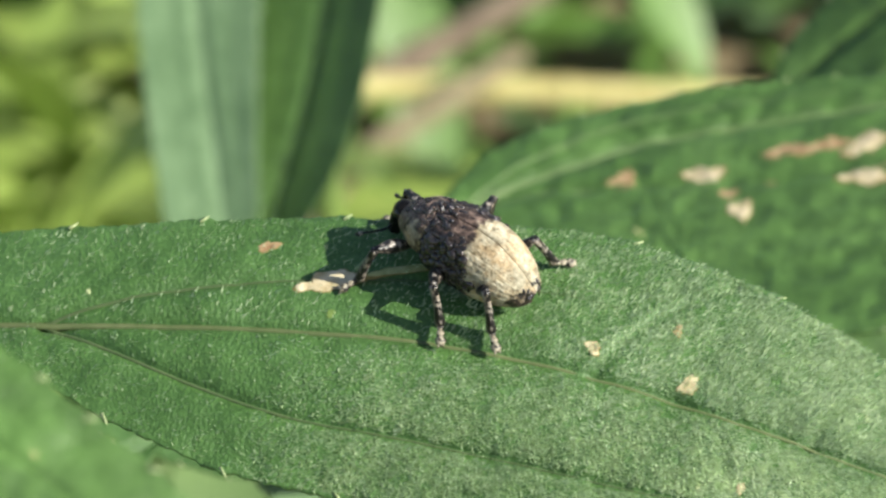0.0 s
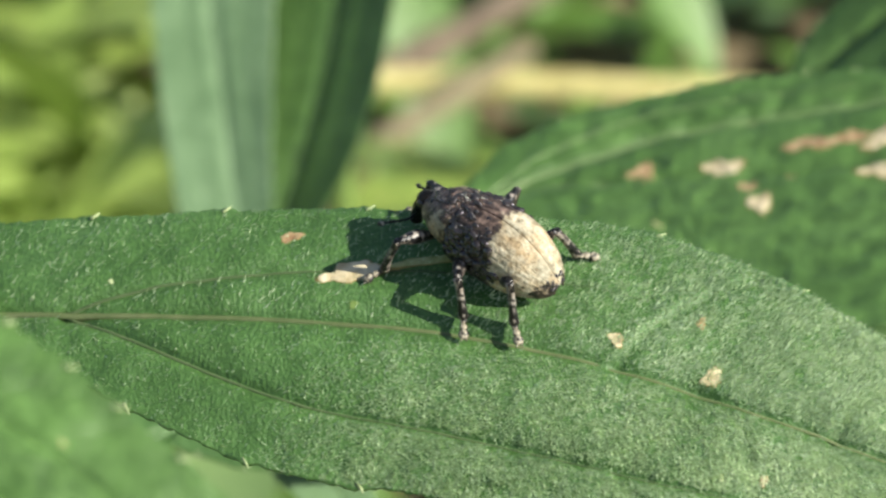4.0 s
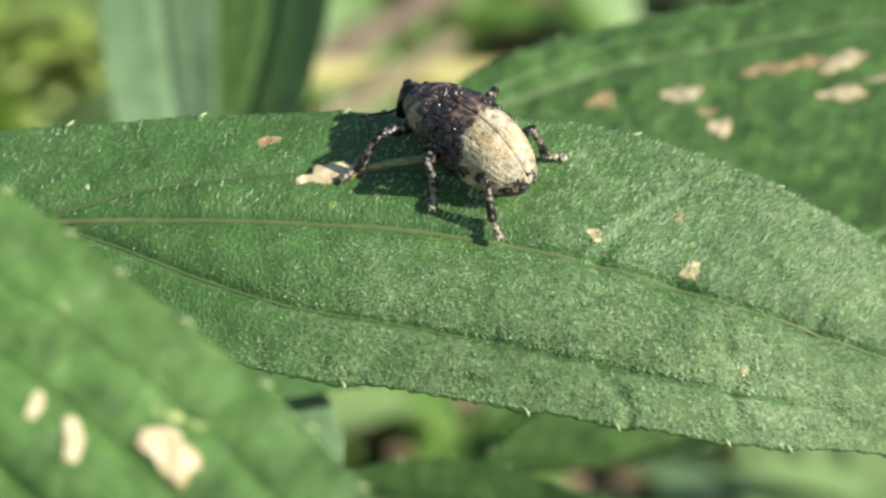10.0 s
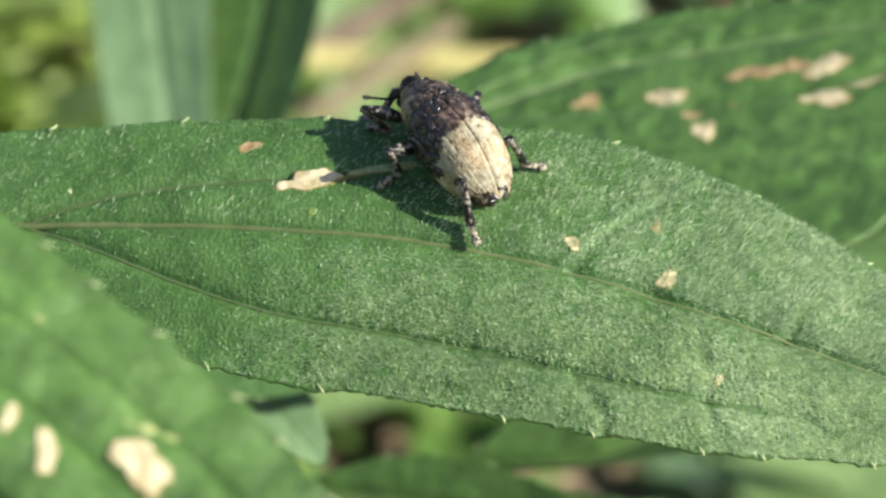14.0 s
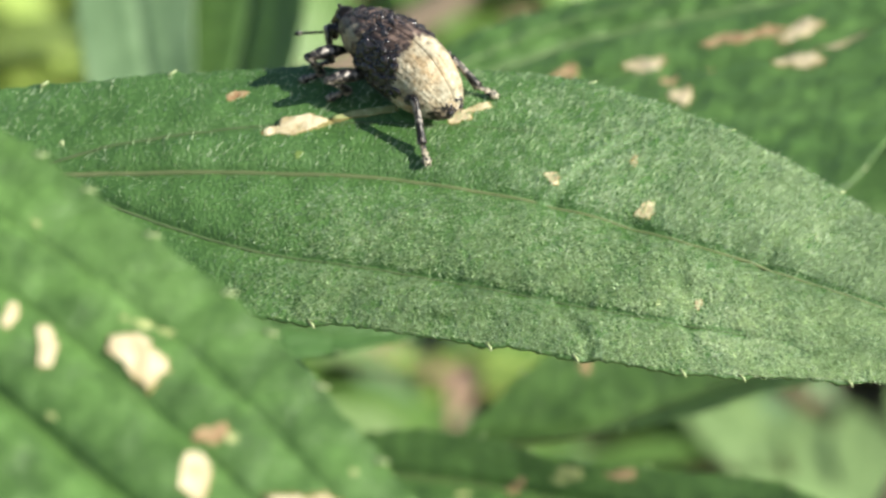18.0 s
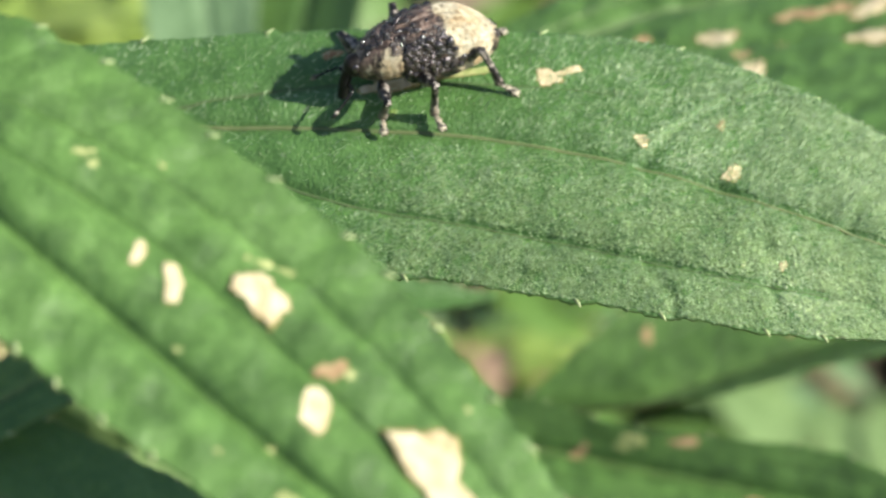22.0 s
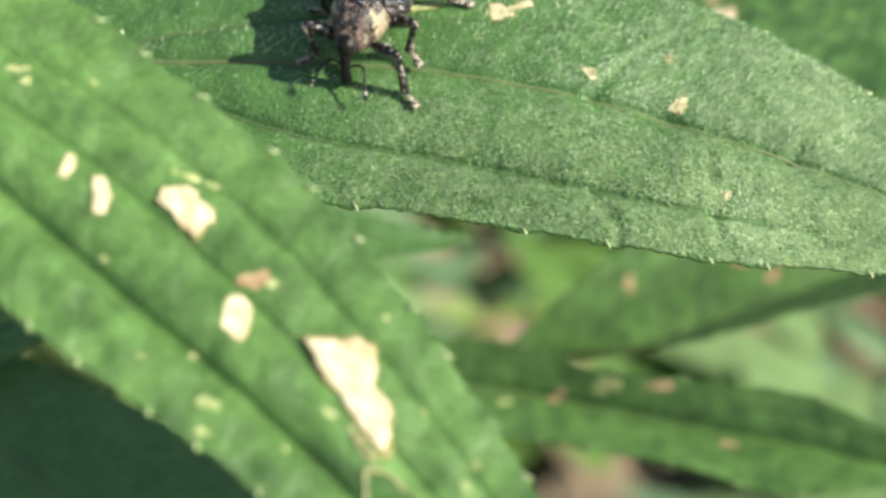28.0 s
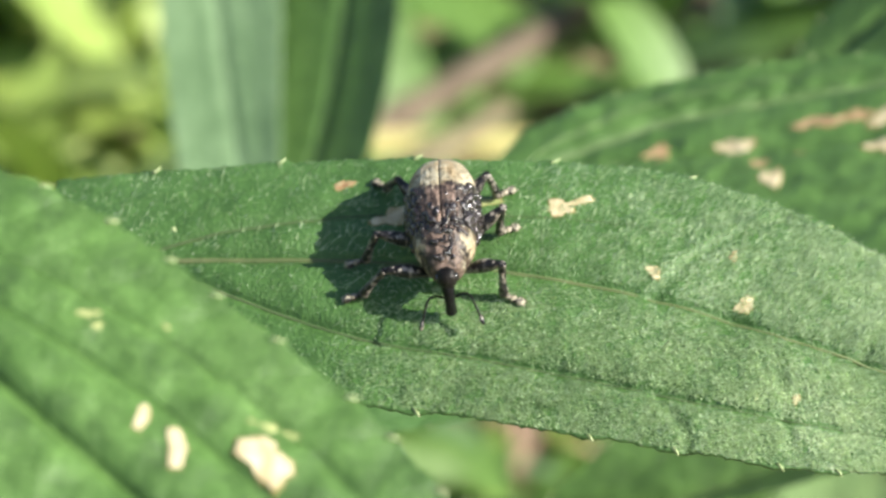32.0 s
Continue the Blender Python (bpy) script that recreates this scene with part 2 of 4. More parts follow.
class Blade:
    """A leaf blade: rows of spine x, y, z, then half width and lift of one edge, and of the other, in millimetres."""

    def __init__(self, rows, normal, fork=0.12, lateral=(0.5, 0.5), seed=1, quilt=1.0, arch=0.0, ribs=(1.0, 1.0), groove=1.0, creases=(), ends=(1.2, 1.2)):
        self.rows, self.n = np.asarray(rows, float), np.asarray(normal, float) / np.linalg.norm(normal)
        self.fork, self.lateral, self.seed, self.quilt, self.arch, self.ribs, self.groove, self.creases, self.ends = fork, lateral, seed, quilt, arch, ribs, groove, creases, ends
        self.length = np.linalg.norm(np.diff(self.rows[:, :3], axis=0), axis=1).sum()

    def axes_at(self, u):
        u = np.asarray(u, float)
        r = curve(self.rows, u)
        d = curve(self.rows[:, :3], np.minimum(u + 0.02, 1)) - curve(self.rows[:, :3], np.maximum(u - 0.02, 0))
        d /= np.linalg.norm(d, axis=-1, keepdims=True)
        s = np.cross(self.n, d)
        return r, d, s / np.linalg.norm(s, axis=-1, keepdims=True)

    def at(self, u, v, lift=0.0, relief=True):
        """The point at u along the spine (0 to 1) and v across (-1 to 1)."""
        u, v = np.broadcast_arrays(np.asarray(u, float), np.asarray(v, float))
        r, d, s = self.axes_at(u)
        a, left = np.abs(v), v >= 0
        w = np.where(left, r[..., 3], r[..., 5])
        h = np.where(left, r[..., 4], r[..., 6])
        up = h * a**1.5 + self.arch * w * (a - a * a) + lift
        if relief:
            up = up + self.relief(u, v, w)
        return r[..., :3] + s * (w * v)[..., None] + self.n * np.asarray(up)[..., None]

    def side(self, u, v):
        """Where the side vein runs, as a fraction of the half width."""
        return np.where(v >= 0, *self.lateral) * (1 - np.exp(-np.maximum(u - self.fork, 0) / 0.11))

    def relief(self, u, v, w):
        a = np.abs(v)
        x, y = u * self.length, v * w
        g = self.groove
        out = -0.20 * g * np.exp(-((a * w) / (0.22 * g)) ** 2) - 0.36 * g * np.exp(-((a * w) / 1.0) ** 2)
        sv = self.side(u, v)
        near = np.where(u > self.fork, 1.0, 0.0) * np.where(v >= 0, *self.ribs) * np.clip((np.where(v >= 0, *self.ends) - u) / 0.2, 0, 1)
        out = out - near * 0.16 * np.exp(-(((a - sv) * w) / 0.24) ** 2) - near * 0.20 * np.exp(-(((a - sv) * w) / 0.8) ** 2)
        for way, depth in self.creases:
            q = curve(way, np.linspace(0, 1, 25))
            gap = np.full(np.shape(x), 9.0)
            for cu, cv in q:
                gap = np.minimum(gap, np.hypot(x - cu * self.length, (v - cv) * w))
            out = out - depth * np.exp(-((gap / 0.34) ** 2))
        k = self.seed * 1.7
        # cross veins that slant towards the tip, and the cushions between them
        p = (x - 0.9 * np.abs(y) + 0.5 * np.sin(0.6 * np.abs(y) + k) + 0.7 * np.sin(0.31 * x + k)) / 3.1 + 0.25 * np.sign(v)
        c = np.abs(np.sin(math.pi * p))
        out = out - 0.05 * self.quilt * np.exp(-((c / 0.16) ** 2)) * np.minimum(a * 6, 1)
        # uneven puckers: waves of many lengths and directions
        for j in range(14):
            turn, wave = 2.4 * j + k, 1.1 + 0.27 * ((j * 5) % 14)
            out = out + 0.012 * wave**0.6 * self.quilt * np.sin((x * math.cos(turn) + y * math.sin(turn)) * math.tau / wave + 1.9 * j * k)
        return out
# ---- leaf surface end ----


def rounded(corners, n, rough, seed=1):
    """A closed outline of n places through corners, slightly ragged."""
    c = np.asarray(list(corners) + [corners[0]], float)
    step = np.hypot(np.diff(c[:, 0]) * 8, np.diff(c[:, 1]))
    way = np.append(0, np.cumsum(step))
    s = np.linspace(0, way[-1], n, endpoint=False)
    p = np.stack([np.interp(s, way, c[:, 0]), np.interp(s, way, c[:, 1])], 1)
    p = (np.roll(p, 1, 0) + 2 * p + np.roll(p, -1, 0)) / 4
    mid = p.mean(0)
    k = np.arange(n) * math.tau / n
    q = 1 + rough * (np.sin(7 * k + seed) + 0.8 * np.sin(13 * k + 2 * seed) + 0.6 * np.sin(23 * k + 3 * seed))
    return mid + (p - mid) * q[:, None]


def inside(ring, x, y):
    """Whether places lie inside a closed outline."""
    odd = np.zeros(len(x), bool)
    for (x0, y0), (x1, y1) in zip(ring, np.roll(ring, -1, 0)):
        if y0 != y1:
            odd ^= ((y0 > y) != (y1 > y)) & (x < (x1 - x0) * (y - y0) / (y1 - y0) + x0)
    return odd


def patch(blade, ob, corners, material):
    """A dry patch with a given outline (along, across)."""
    ring = rounded(corners, 64, 0.04, len(corners))
    mid = ring.mean(0)
    bm = bmesh.new()
    loops = []
    for k in range(1, 9):
        f = k / 8
        q = mid + (ring - mid) * f
        r = curve(blade.rows, q[:, 0])
        ups = blade.relief(q[:, 0], q[:, 1], np.where(q[:, 1] >= 0, r[:, 3], r[:, 5]))
        p = blade.at(q[:, 0], q[:, 1], ups - 0.03 if k == 8 else np.maximum(ups, -0.06) + 0.04, False) * MM
        loops.append([bm.verts.new(tuple(c)) for c in p])
    bm.faces.new(loops[0])
    for r, (one, two) in enumerate(zip(loops, loops[1:])):
        for k in range(64):
            face = bm.faces.new((one[k], two[k], two[(k + 1) % 64], one[(k + 1) % 64]))
            face.material_index = 1 if r == 6 else 0
    made = part("dry_patch", bm, material, ob, "bleached dry patch with a brown edge")
    made.data.materials.append(RIM)


def hair(blade, ob, count, seed):
    """Short pale hairs that stand aslant on the blade."""
    rs = np.random.RandomState(seed)
    u, v = rs.uniform(0.01, 0.97, count), rs.uniform(-0.99, 0.99, count)
    keep = rs.uniform(0, 1, count) < np.clip(0.04 + 1.9 * (u - 0.39) + 0.35 * np.clip(5 * (u - 0.5), 0, 1) * (v > 0) + 0.85 * np.clip(-1.6 * v, 0, 1) * np.clip(6 * (u - 0.22), 0, 1), 0.035, 1)
    r = curve(blade.rows, u)
    w = np.where(v >= 0, r[:, 3], r[:, 5])
    bare = np.minimum(np.abs(v) * w / 0.42, np.where((u > blade.fork) & (u < np.where(v >= 0, *blade.ends) - 0.08), np.abs(np.abs(v) - blade.side(u, v)) * w / 0.40, 9.0))
    keep &= rs.uniform(0, 1, count) < np.clip(1.6 * bare - 0.5, 0.04, 1)
    x, y = u * blade.length, v * w
    tuft = sum(np.sin(x * math.cos(2.1 * j) * f + y * math.sin(2.1 * j) * f + 1.7 * j) for j, f in enumerate((1.3, 2.2, 3.4, 5.1, 7.3)))
    keep &= rs.uniform(0, 1, count) < 0.78 + 0.16 * tuft
    u, v = u[keep], v[keep]
    n = len(u)
    p = blade.at(u, v, 0.0)
    _, d, s = blade.axes_at(u)
    a = rs.uniform(-0.9, 0.9, n) + 0.4 * np.sign(v)
    way = blade.n * rs.uniform(0.25, 0.9, n)[:, None] + d * (0.75 * np.cos(a))[:, None] + s * (0.75 * np.sin(a))[:, None]
    way /= np.linalg.norm(way, axis=1, keepdims=True)
    across = np.cross(way, blade.n + 0.45 * rs.normal(size=(n, 3)))
    across *= (rs.uniform(0.017, 0.038, n) / np.linalg.norm(across, axis=1))[:, None]
    tip = p + way * rs.uniform(0.18, 0.48, n)[:, None]
    verts = np.stack([p - across, p + across, tip], 1).reshape(-1, 3) * MM
    me = bpy.data.meshes.new("leaf_hair")
    me.from_pydata(verts.tolist(), [], np.arange(3 * n).reshape(-1, 3).tolist())
    me.materials.append(HAIR)
    fuzz = new("leaf_hair", me)
    fuzz.parent = ob
    tagged(fuzz, "short pale leaf hairs", kind="stuff")


def leaf(blade, parent, material, label, teeth=9, cells=(170, 84), tooth_size=0.5, spots=(), seed=3, detail=True, thick=0.22, holes=(), base=None, at_tip=False, patches=(), hairs=0, rib=None, rib_lift=-0.09, rib_size=1.0):
    rng = random.Random(seed)
    u = np.linspace(0, 1, cells[0] + 1)
    v = np.linspace(-1, 1, cells[1] + 1)
    v = np.sign(v) * np.abs(v) ** 0.94
    U, V = np.meshgrid(u, v, indexing="ij")
    tooth_u = teeth if isinstance(teeth, list) else [[(k + 0.5 + rng.uniform(-0.18, 0.18)) / teeth for k in range(teeth)] for _ in (0, 1)]
    grow = np.ones_like(U)
    for sign, us in ((1, tooth_u[0]), (-1, tooth_u[1])):
        r = curve(blade.rows, u)
        w = np.maximum(r[:, 3] if sign > 0 else r[:, 5], 0.6)
        add = np.zeros_like(u)
        for c in us:
            x = (u - c) * blade.length
            add += np.where(x < 0, np.exp(-((x / 1.6) ** 2)), np.exp(-((x / 0.35) ** 2))) * tooth_size * 0.34
        rough = 0.05 * np.sin(u * blade.length * 5.1 + seed) + 0.04 * np.sin(u * blade.length * 11.3)
        grow = np.where((V * sign > 0), 1 + ((add + rough) / w)[:, None] * np.abs(V) ** 10, grow)
    pts = blade.at(U, V)
    flat = blade.at(U, V * grow)
    edge = np.abs(V)[..., None] ** 8
    bm = grid_mesh(pts * (1 - edge) + flat * edge)
    bmesh.ops.reverse_faces(bm, faces=bm.faces)
    if holes:
        centre_u, centre_v = U[:-1, :-1] + (U[1, 0] - U[0, 0]) / 2, (V[:-1, :-1] + V[:-1, 1:]) / 2
        gone = sum(inside(rounded(corners, 60, 0.0), centre_u.ravel(), centre_v.ravel()) for corners in holes)
        bm.faces.ensure_lookup_table()
        bmesh.ops.delete(bm, geom=[bm.faces[k] for k in np.nonzero(gone)[0]], context="FACES")
    ob = part("leaf", bm, material, parent, label)
    sol = ob.modifiers.new("thickness", "SOLIDIFY")
    sol.thickness, sol.offset = thick * MM, -1
    if detail:
        us = np.linspace(0.0, 0.97, 60)
        c = blade.at(us, 0 * us, rib_lift)
        size = rib_size
        part("midrib", tube(c, [0.24 * size * (1 - 0.75 * k / 59) for k in range(60)], 6), rib or MIDRIB, ob, "sunken midrib")
        for sign in (1, -1):
            us = np.linspace(blade.fork, min(0.9, blade.ends[0 if sign > 0 else 1]), 50)
            c = blade.at(us, sign * blade.side(us, sign), 0.0 if hairs else -0.03 * size)
            part("side_vein", tube(c, [(0.14 if hairs else 0.09) * size**1.5 * (1 - 0.8 * k / 49) for k in range(50)], 5), rib if size > 1.5 else VEIN_SOFT if hairs else VEIN, ob)
        for sign, row in ((1, tooth_u[0]), (-1, tooth_u[1])):
            for c in row:
                r = curve(blade.rows, np.array([c]))[0]
                w = r[3] if sign > 0 else r[5]
                if w < 0.8:
                    continue
                e = [blade.at(c + d / blade.length, sign * (1 + o / w), 0.0, False) for d, o in ((-0.30, -0.08), (0.0, tooth_size * 0.26), (0.14, tooth_size * 0.55))]
                part("tooth", tube(e, [0.11, 0.085, 0.025], 6), TOOTH, ob)
    for s in spots:
        spot(blade, ob, *s)
    for corners, tint in patches:
        patch(blade, ob, corners, tint)
    for corners in holes:
        ring = rounded(corners, 60, 0.035)
        ph = np.linspace(0, math.tau, 61)
        line = blade.at(np.append(ring[:, 0], ring[0, 0]), np.append(ring[:, 1], ring[0, 1]), 0.03)
        part("eaten_rim", tube(line, 0.085 + 0.04 * np.sin(ph * 5 + 1) + 0.03 * np.sin(ph * 13), 6, False), RIM_PALE, ob, "pale dried rim of an eaten hole")
    if hairs:
        hair(blade, ob, hairs, seed)
    if base is not None:
        end, before = (blade.rows[-1, :3], blade.rows[-2, :3]) if at_tip else (blade.rows[0, :3], blade.rows[1, :3])
        way = end + (end - before) * 0.8
        f = np.linspace(0, 1, 16)
        part("leaf_stalk", tube(curve([before * 0.25 + end * 0.75 - blade.n * 0.3, end - blade.n * 0.2, way, base], f), 0.9 - 0.2 * f, 8), STEM, ob, "short green leaf stalk")
    return ob


def spot(blade, ob, u, v, long, wide, turn=0.0, material=None, ragged=0.42, seed=0):
    """A dry patch that follows the blade: its centre, its length and width in millimetres, and its turn in degrees."""
    rng = random.Random(seed + int(u * 9973) + int(v * 7919))
    r = curve(blade.rows, np.array([u]))[0]
    w = r[3] if v >= 0 else r[5]
    ph = [rng.uniform(0, 6.28) for _ in range(5)]
    n, rings = 40, 7
    bm = bmesh.new()
    loops = []
    ca, sa = math.cos(radians(turn)), math.sin(radians(turn))
    for k in range(rings + 1):
        loop = []
        for j in range(n):
            a = j * math.tau / n
            q = 1 + ragged * (0.55 * math.sin(2 * a + ph[0]) + 0.4 * math.sin(3 * a + ph[1]) + 0.25 * math.sin(5 * a + ph[2]) + 0.16 * math.sin(9 * a + ph[3]) + 0.1 * math.sin(14 * a + ph[4]))
            f = k / rings * q
            x, y = f * long / 2 * math.cos(a), f * wide / 2 * math.sin(a)
            x, y = x * ca - y * sa, x * sa + y * ca
            p = blade.at(u + x / blade.length, v + y / w, 0.035 - (0.045 if k == rings else 0))
            loop.append(bm.verts.new(tuple(p * MM)))
            if k == 0:
                break
        loops.append(loop)
    for j in range(n):
        bm.faces.new((loops[0][0], loops[1][j], loops[1][(j + 1) % n]))
        for a, b in zip(loops[1:], loops[2:]):
            bm.faces.new((a[j], b[j], b[(j + 1) % n], a[(j + 1) % n]))
    patch = part("dry_patch", bm, material or DRY, ob, "bleached dry patch eaten into the leaf")
    if material in (DRY, DRY_BROWN):
        patch.data.materials.append(RIM)
        for k, p in enumerate(patch.data.polygons):
            p.material_index = 1 if k % rings == rings - 1 else 0
    return patch


# ---- ground ----
def ground():
    bm = bmesh.new()
    n = 90
    rows = []
    for i in range(n + 1):
        row = []
        for j in range(n + 1):
            x, y = (i / n * 2 - 1), (j / n * 2 - 1)
            x, y = math.copysign(abs(x) ** 3, x) * 60, math.copysign(abs(y) ** 3, y) * 60
            d = math.hypot(x, y)
            h = 0.012 * noise.noise((x * 4, y * 4, 0)) + 0.02 * noise.noise((x * 0.8, y * 0.8, 5)) + (0.4 * noise.noise((x * 0.15, y * 0.15, 2)) if d > 8 else 0)
            row.append(bm.verts.new((x, y + 0.3, GROUND + h)))
        rows.append(row)
    for a, b in zip(rows, rows[1:]):
        for k in range(n):
            bm.faces.new((a[k], b[k], b[k + 1], a[k + 1]))
    ob = part("ground", bm, SOIL, None)
    tagged(ob, "brown soil with dry leaf litter and moss", "ground", kind="structure")


GROUND = -1.018
ground()


# ---- the plants ----
def empty(name, at, label, category, group=""):
    ob = new(name)
    ob.matrix_world = Matrix.Translation(Vector(at) * MM)
    return tagged(ob, label, category, group)


BRANCH_A = [(0.532, 0.022), (0.5537, 0.351), (0.5764, 0.596), (0.6108, 0.924)]
BRANCH_B = [(0.7081, -0.006), (0.7204, 0.352), (0.7424, 0.593), (0.7774, 0.939)]
MAIN_CREASES = [
    (BRANCH_A, -0.13), ([(u + 0.010, v) for u, v in BRANCH_A], 0.20), (BRANCH_B, -0.18), ([(u + 0.010, v) for u, v in BRANCH_B], 0.22),
    ([(0.6074, 0.013), (0.6404, -0.084), (0.6587, -0.288), (0.6708, -0.554), (0.6862, -0.861)], 0.20), ([(0.5691, -0.665), (0.5979, -0.842), (0.6053, -0.98)], 0.24)]
MAIN = Blade([
    (-28.06, 6.71, -3.15, 5.93, -0.49, 1.52, 0.12),
    (-21.51, 5.4, -2.25, 6.51, -0.71, 3.85, -0.2),
    (-14.74, 4.19, -1.52, 7.12, -0.98, 7.09, -0.51),
    (-7.95, 3.01, -1.03, 7.73, -1.22, 9.16, -0.7),
    (-1.16, 1.7, -0.82, 8.23, -1.47, 9.5, -0.81),
    (5.53, 0.02, -1.14, 9.22, -1.73, 9.39, -0.8),
    (12.11, -1.89, -2.04, 9.23, -1.87, 8.71, -0.63),
    (18.61, -3.81, -3.4, 7.93, -1.66, 7.41, -0.58),
    (25.07, -5.47, -5.2, 5.65, -1.03, 5.22, -0.56),
    (31.46, -6.96, -7.38, 2.58, -0.22, 2.87, -0.61),
    (37.72, -8.36, -9.97, -0.06, 0.73, 0.18, -0.8),
], (-0.065, -0.421, 0.905), fork=0.085, ends=(0.55, 0.8), lateral=(0.5, 0.64), seed=1, quilt=0.65, ribs=(1.0, 1.5), groove=1.2, creases=MAIN_CREASES)
NEAR = Blade([
    (-29.97, -27.26, 21.8, 3.97, -0.0, 3.33, 0.0),
    (-25.15, -29.68, 20.26, 5.87, -0.0, 5.3, 0.0),
    (-20.24, -32.17, 18.69, 6.06, -0.0, 6.99, 0.0),
    (-15.54, -34.97, 17.02, 5.57, -0.0, 7.66, -0.0),
    (-11.28, -38.33, 15.18, 5.75, -0.0, 7.52, 0.0),
    (-7.25, -41.91, 13.28, 5.28, -0.0, 6.7, 0.0),
    (-3.45, -45.72, 11.31, 4.46, 0.0, 5.64, 0.0),
    (0.15, -49.69, 9.3, 3.53, 0.0, 4.56, 0.0),
    (2.82, -53.25, 7.57, 2.62, -0.0, 2.3, -0.0),
    (4.26, -55.48, 6.51, 0.83, -0.0, 0.46, 0.0),
], (0.108, -0.369, 0.923), fork=0.02, seed=2, quilt=0.75, ribs=(0.7, 2.0), groove=0.8)
RIGHT = Blade([
    (-1.34, 57.32, -30.57, 0.97, 0, 1.56, 0),
    (5, 60.38, -28.88, 4.54, 0, 7.67, 0),
    (10.45, 61.76, -27.59, 5.36, 0, 14.86, 0),
    (15.45, 62.84, -26.42, 4.74, 0, 20.44, 0),
    (21.27, 62.86, -25.22, 4.82, 0, 24.21, 0),
    (26.58, 62.66, -24.15, 4.28, 0, 25.73, 0),
    (34.03, 62.36, -22.65, 3.22, 0, 24.65, 0),
    (41.76, 61.64, -21.15, 2.25, 0, 14.33, 0),
    (48.46, 60.58, -19.9, 0.71, 0, 0.71, 0),
], (-0.2, -0.12, 0.97), fork=0.02, lateral=(0.5, 0.29), seed=3, quilt=1.0, ribs=(0.1, 1.4), groove=1.3)
BACK = Blade([
    (-37.2, 203.74, -67.47, 3.75, 0.3, 3.29, 0.3),
    (-36.48, 195.12, -75.04, 9.03, 1, 6.84, 0.6),
    (-35.75, 188.44, -80.88, 9.08, 1.2, 7.84, 0.6),
    (-34.55, 181.19, -87.15, 7.83, 1.2, 8.19, 0.6),
    (-33.32, 175.21, -92.29, 6.58, 1.2, 8.28, 0.6),
    (-32.19, 169.31, -97.37, 5.5, 1.2, 7.99, 0.6),
    (-30.92, 163.46, -102.38, 4.27, 0.8, 7.25, 0.5),
    (-29.92, 159.39, -105.84, 0.59, 0.1, 0.59, 0.1),
], (-0.12, -0.66, 0.74), fork=0.02, seed=4, quilt=0.5, ribs=(0.3, 0.3), groove=0.7)
BACK_B = Blade([
    (-16.6, 203.39, -67.5, 3.49, 0.4, 5.3, 0.3),
    (-17.29, 195.13, -75.21, 7.79, 1.2, 9.75, 0.6),
    (-18.46, 189, -81.34, 9.47, 1.6, 9.72, 0.6),
    (-20, 182.5, -88.03, 9.67, 1.6, 8.51, 0.6),
    (-21.7, 177.31, -93.66, 9.48, 1.6, 6.75, 0.6),
    (-23.94, 172.37, -99.4, 8.69, 1.4, 4.29, 0.6),
    (-25.86, 167.33, -105.03, 5.59, 1, 2.23, 0.3),
    (-27.25, 163.85, -108.97, 0.6, 0.1, 0.6, 0.1),
], (-0.42, -0.6, 0.68), fork=0.02, seed=14, quilt=0, ribs=(0.3, 0.3))
LOW_A = Blade([
    (4.16, 69.49, -74.29, 0.46, 0, 0.46, 0),
    (11.06, 67.97, -72.49, 5.23, 2.5, 3.25, 4.8),
    (17.36, 67.23, -70.64, 8.27, 3.5, 5.64, 7.2),
    (23.66, 67.68, -68.39, 9.69, 4, 7.82, 8),
    (31.46, 68.22, -65.6, 9.92, 4, 8.35, 8),
    (39.23, 69.06, -62.73, 9.5, 3.5, 9.12, 7.2),
    (49.55, 70.55, -58.79, 7.87, 2, 7.77, 4),
    (57.32, 72.25, -55.63, 0.42, 0, 0.42, 0),
], (-0.302, -0.302, 0.905), fork=0.05, seed=5, quilt=0.4, ribs=(0.4, 0.4), groove=1.6)
LOW_B = Blade([
    (-9.7, 56.65, -65.35, 0.56, 0, 0.54, 0),
    (-2.63, 54.24, -64.45, 3.19, 1, 5.56, 1),
    (4.77, 51.5, -63.59, 3.34, 1.5, 6.25, 1.5),
    (11.96, 48.29, -62.92, 2.37, 1.5, 5.5, 1.5),
    (21.26, 44.15, -62.05, 3.13, 1.5, 5.42, 1.5),
    (30.23, 40.15, -61.22, 3.45, 1.5, 6.07, 1.5),
    (40.98, 35.09, -60.31, 0.5, 0, 0.5, 0),
], (-0.22, -0.3, 0.928), fork=0.05, seed=6, quilt=0.4, ribs=(0.4, 0.4), groove=2.0)
SHADED = Blade([
    (-52.42, 26.49, -37.37, 4.19, 0, 3.98, 0),
    (-43.88, 21.97, -38.8, 6.3, 0, 9.06, 0),
    (-35.14, 17.59, -40.19, 6.78, 0, 13.04, 0),
    (-27.67, 11.48, -42.13, 8.97, 0, 12.47, 0),
    (-20.23, 5.28, -44.08, 9.61, 0, 8.87, 0),
    (-12.32, -0.37, -45.86, 8.1, 0, 0.8, 0),
], (0, -0.301, 0.954), fork=0.05, seed=7, quilt=0.6, ribs=(0.4, 0.4))
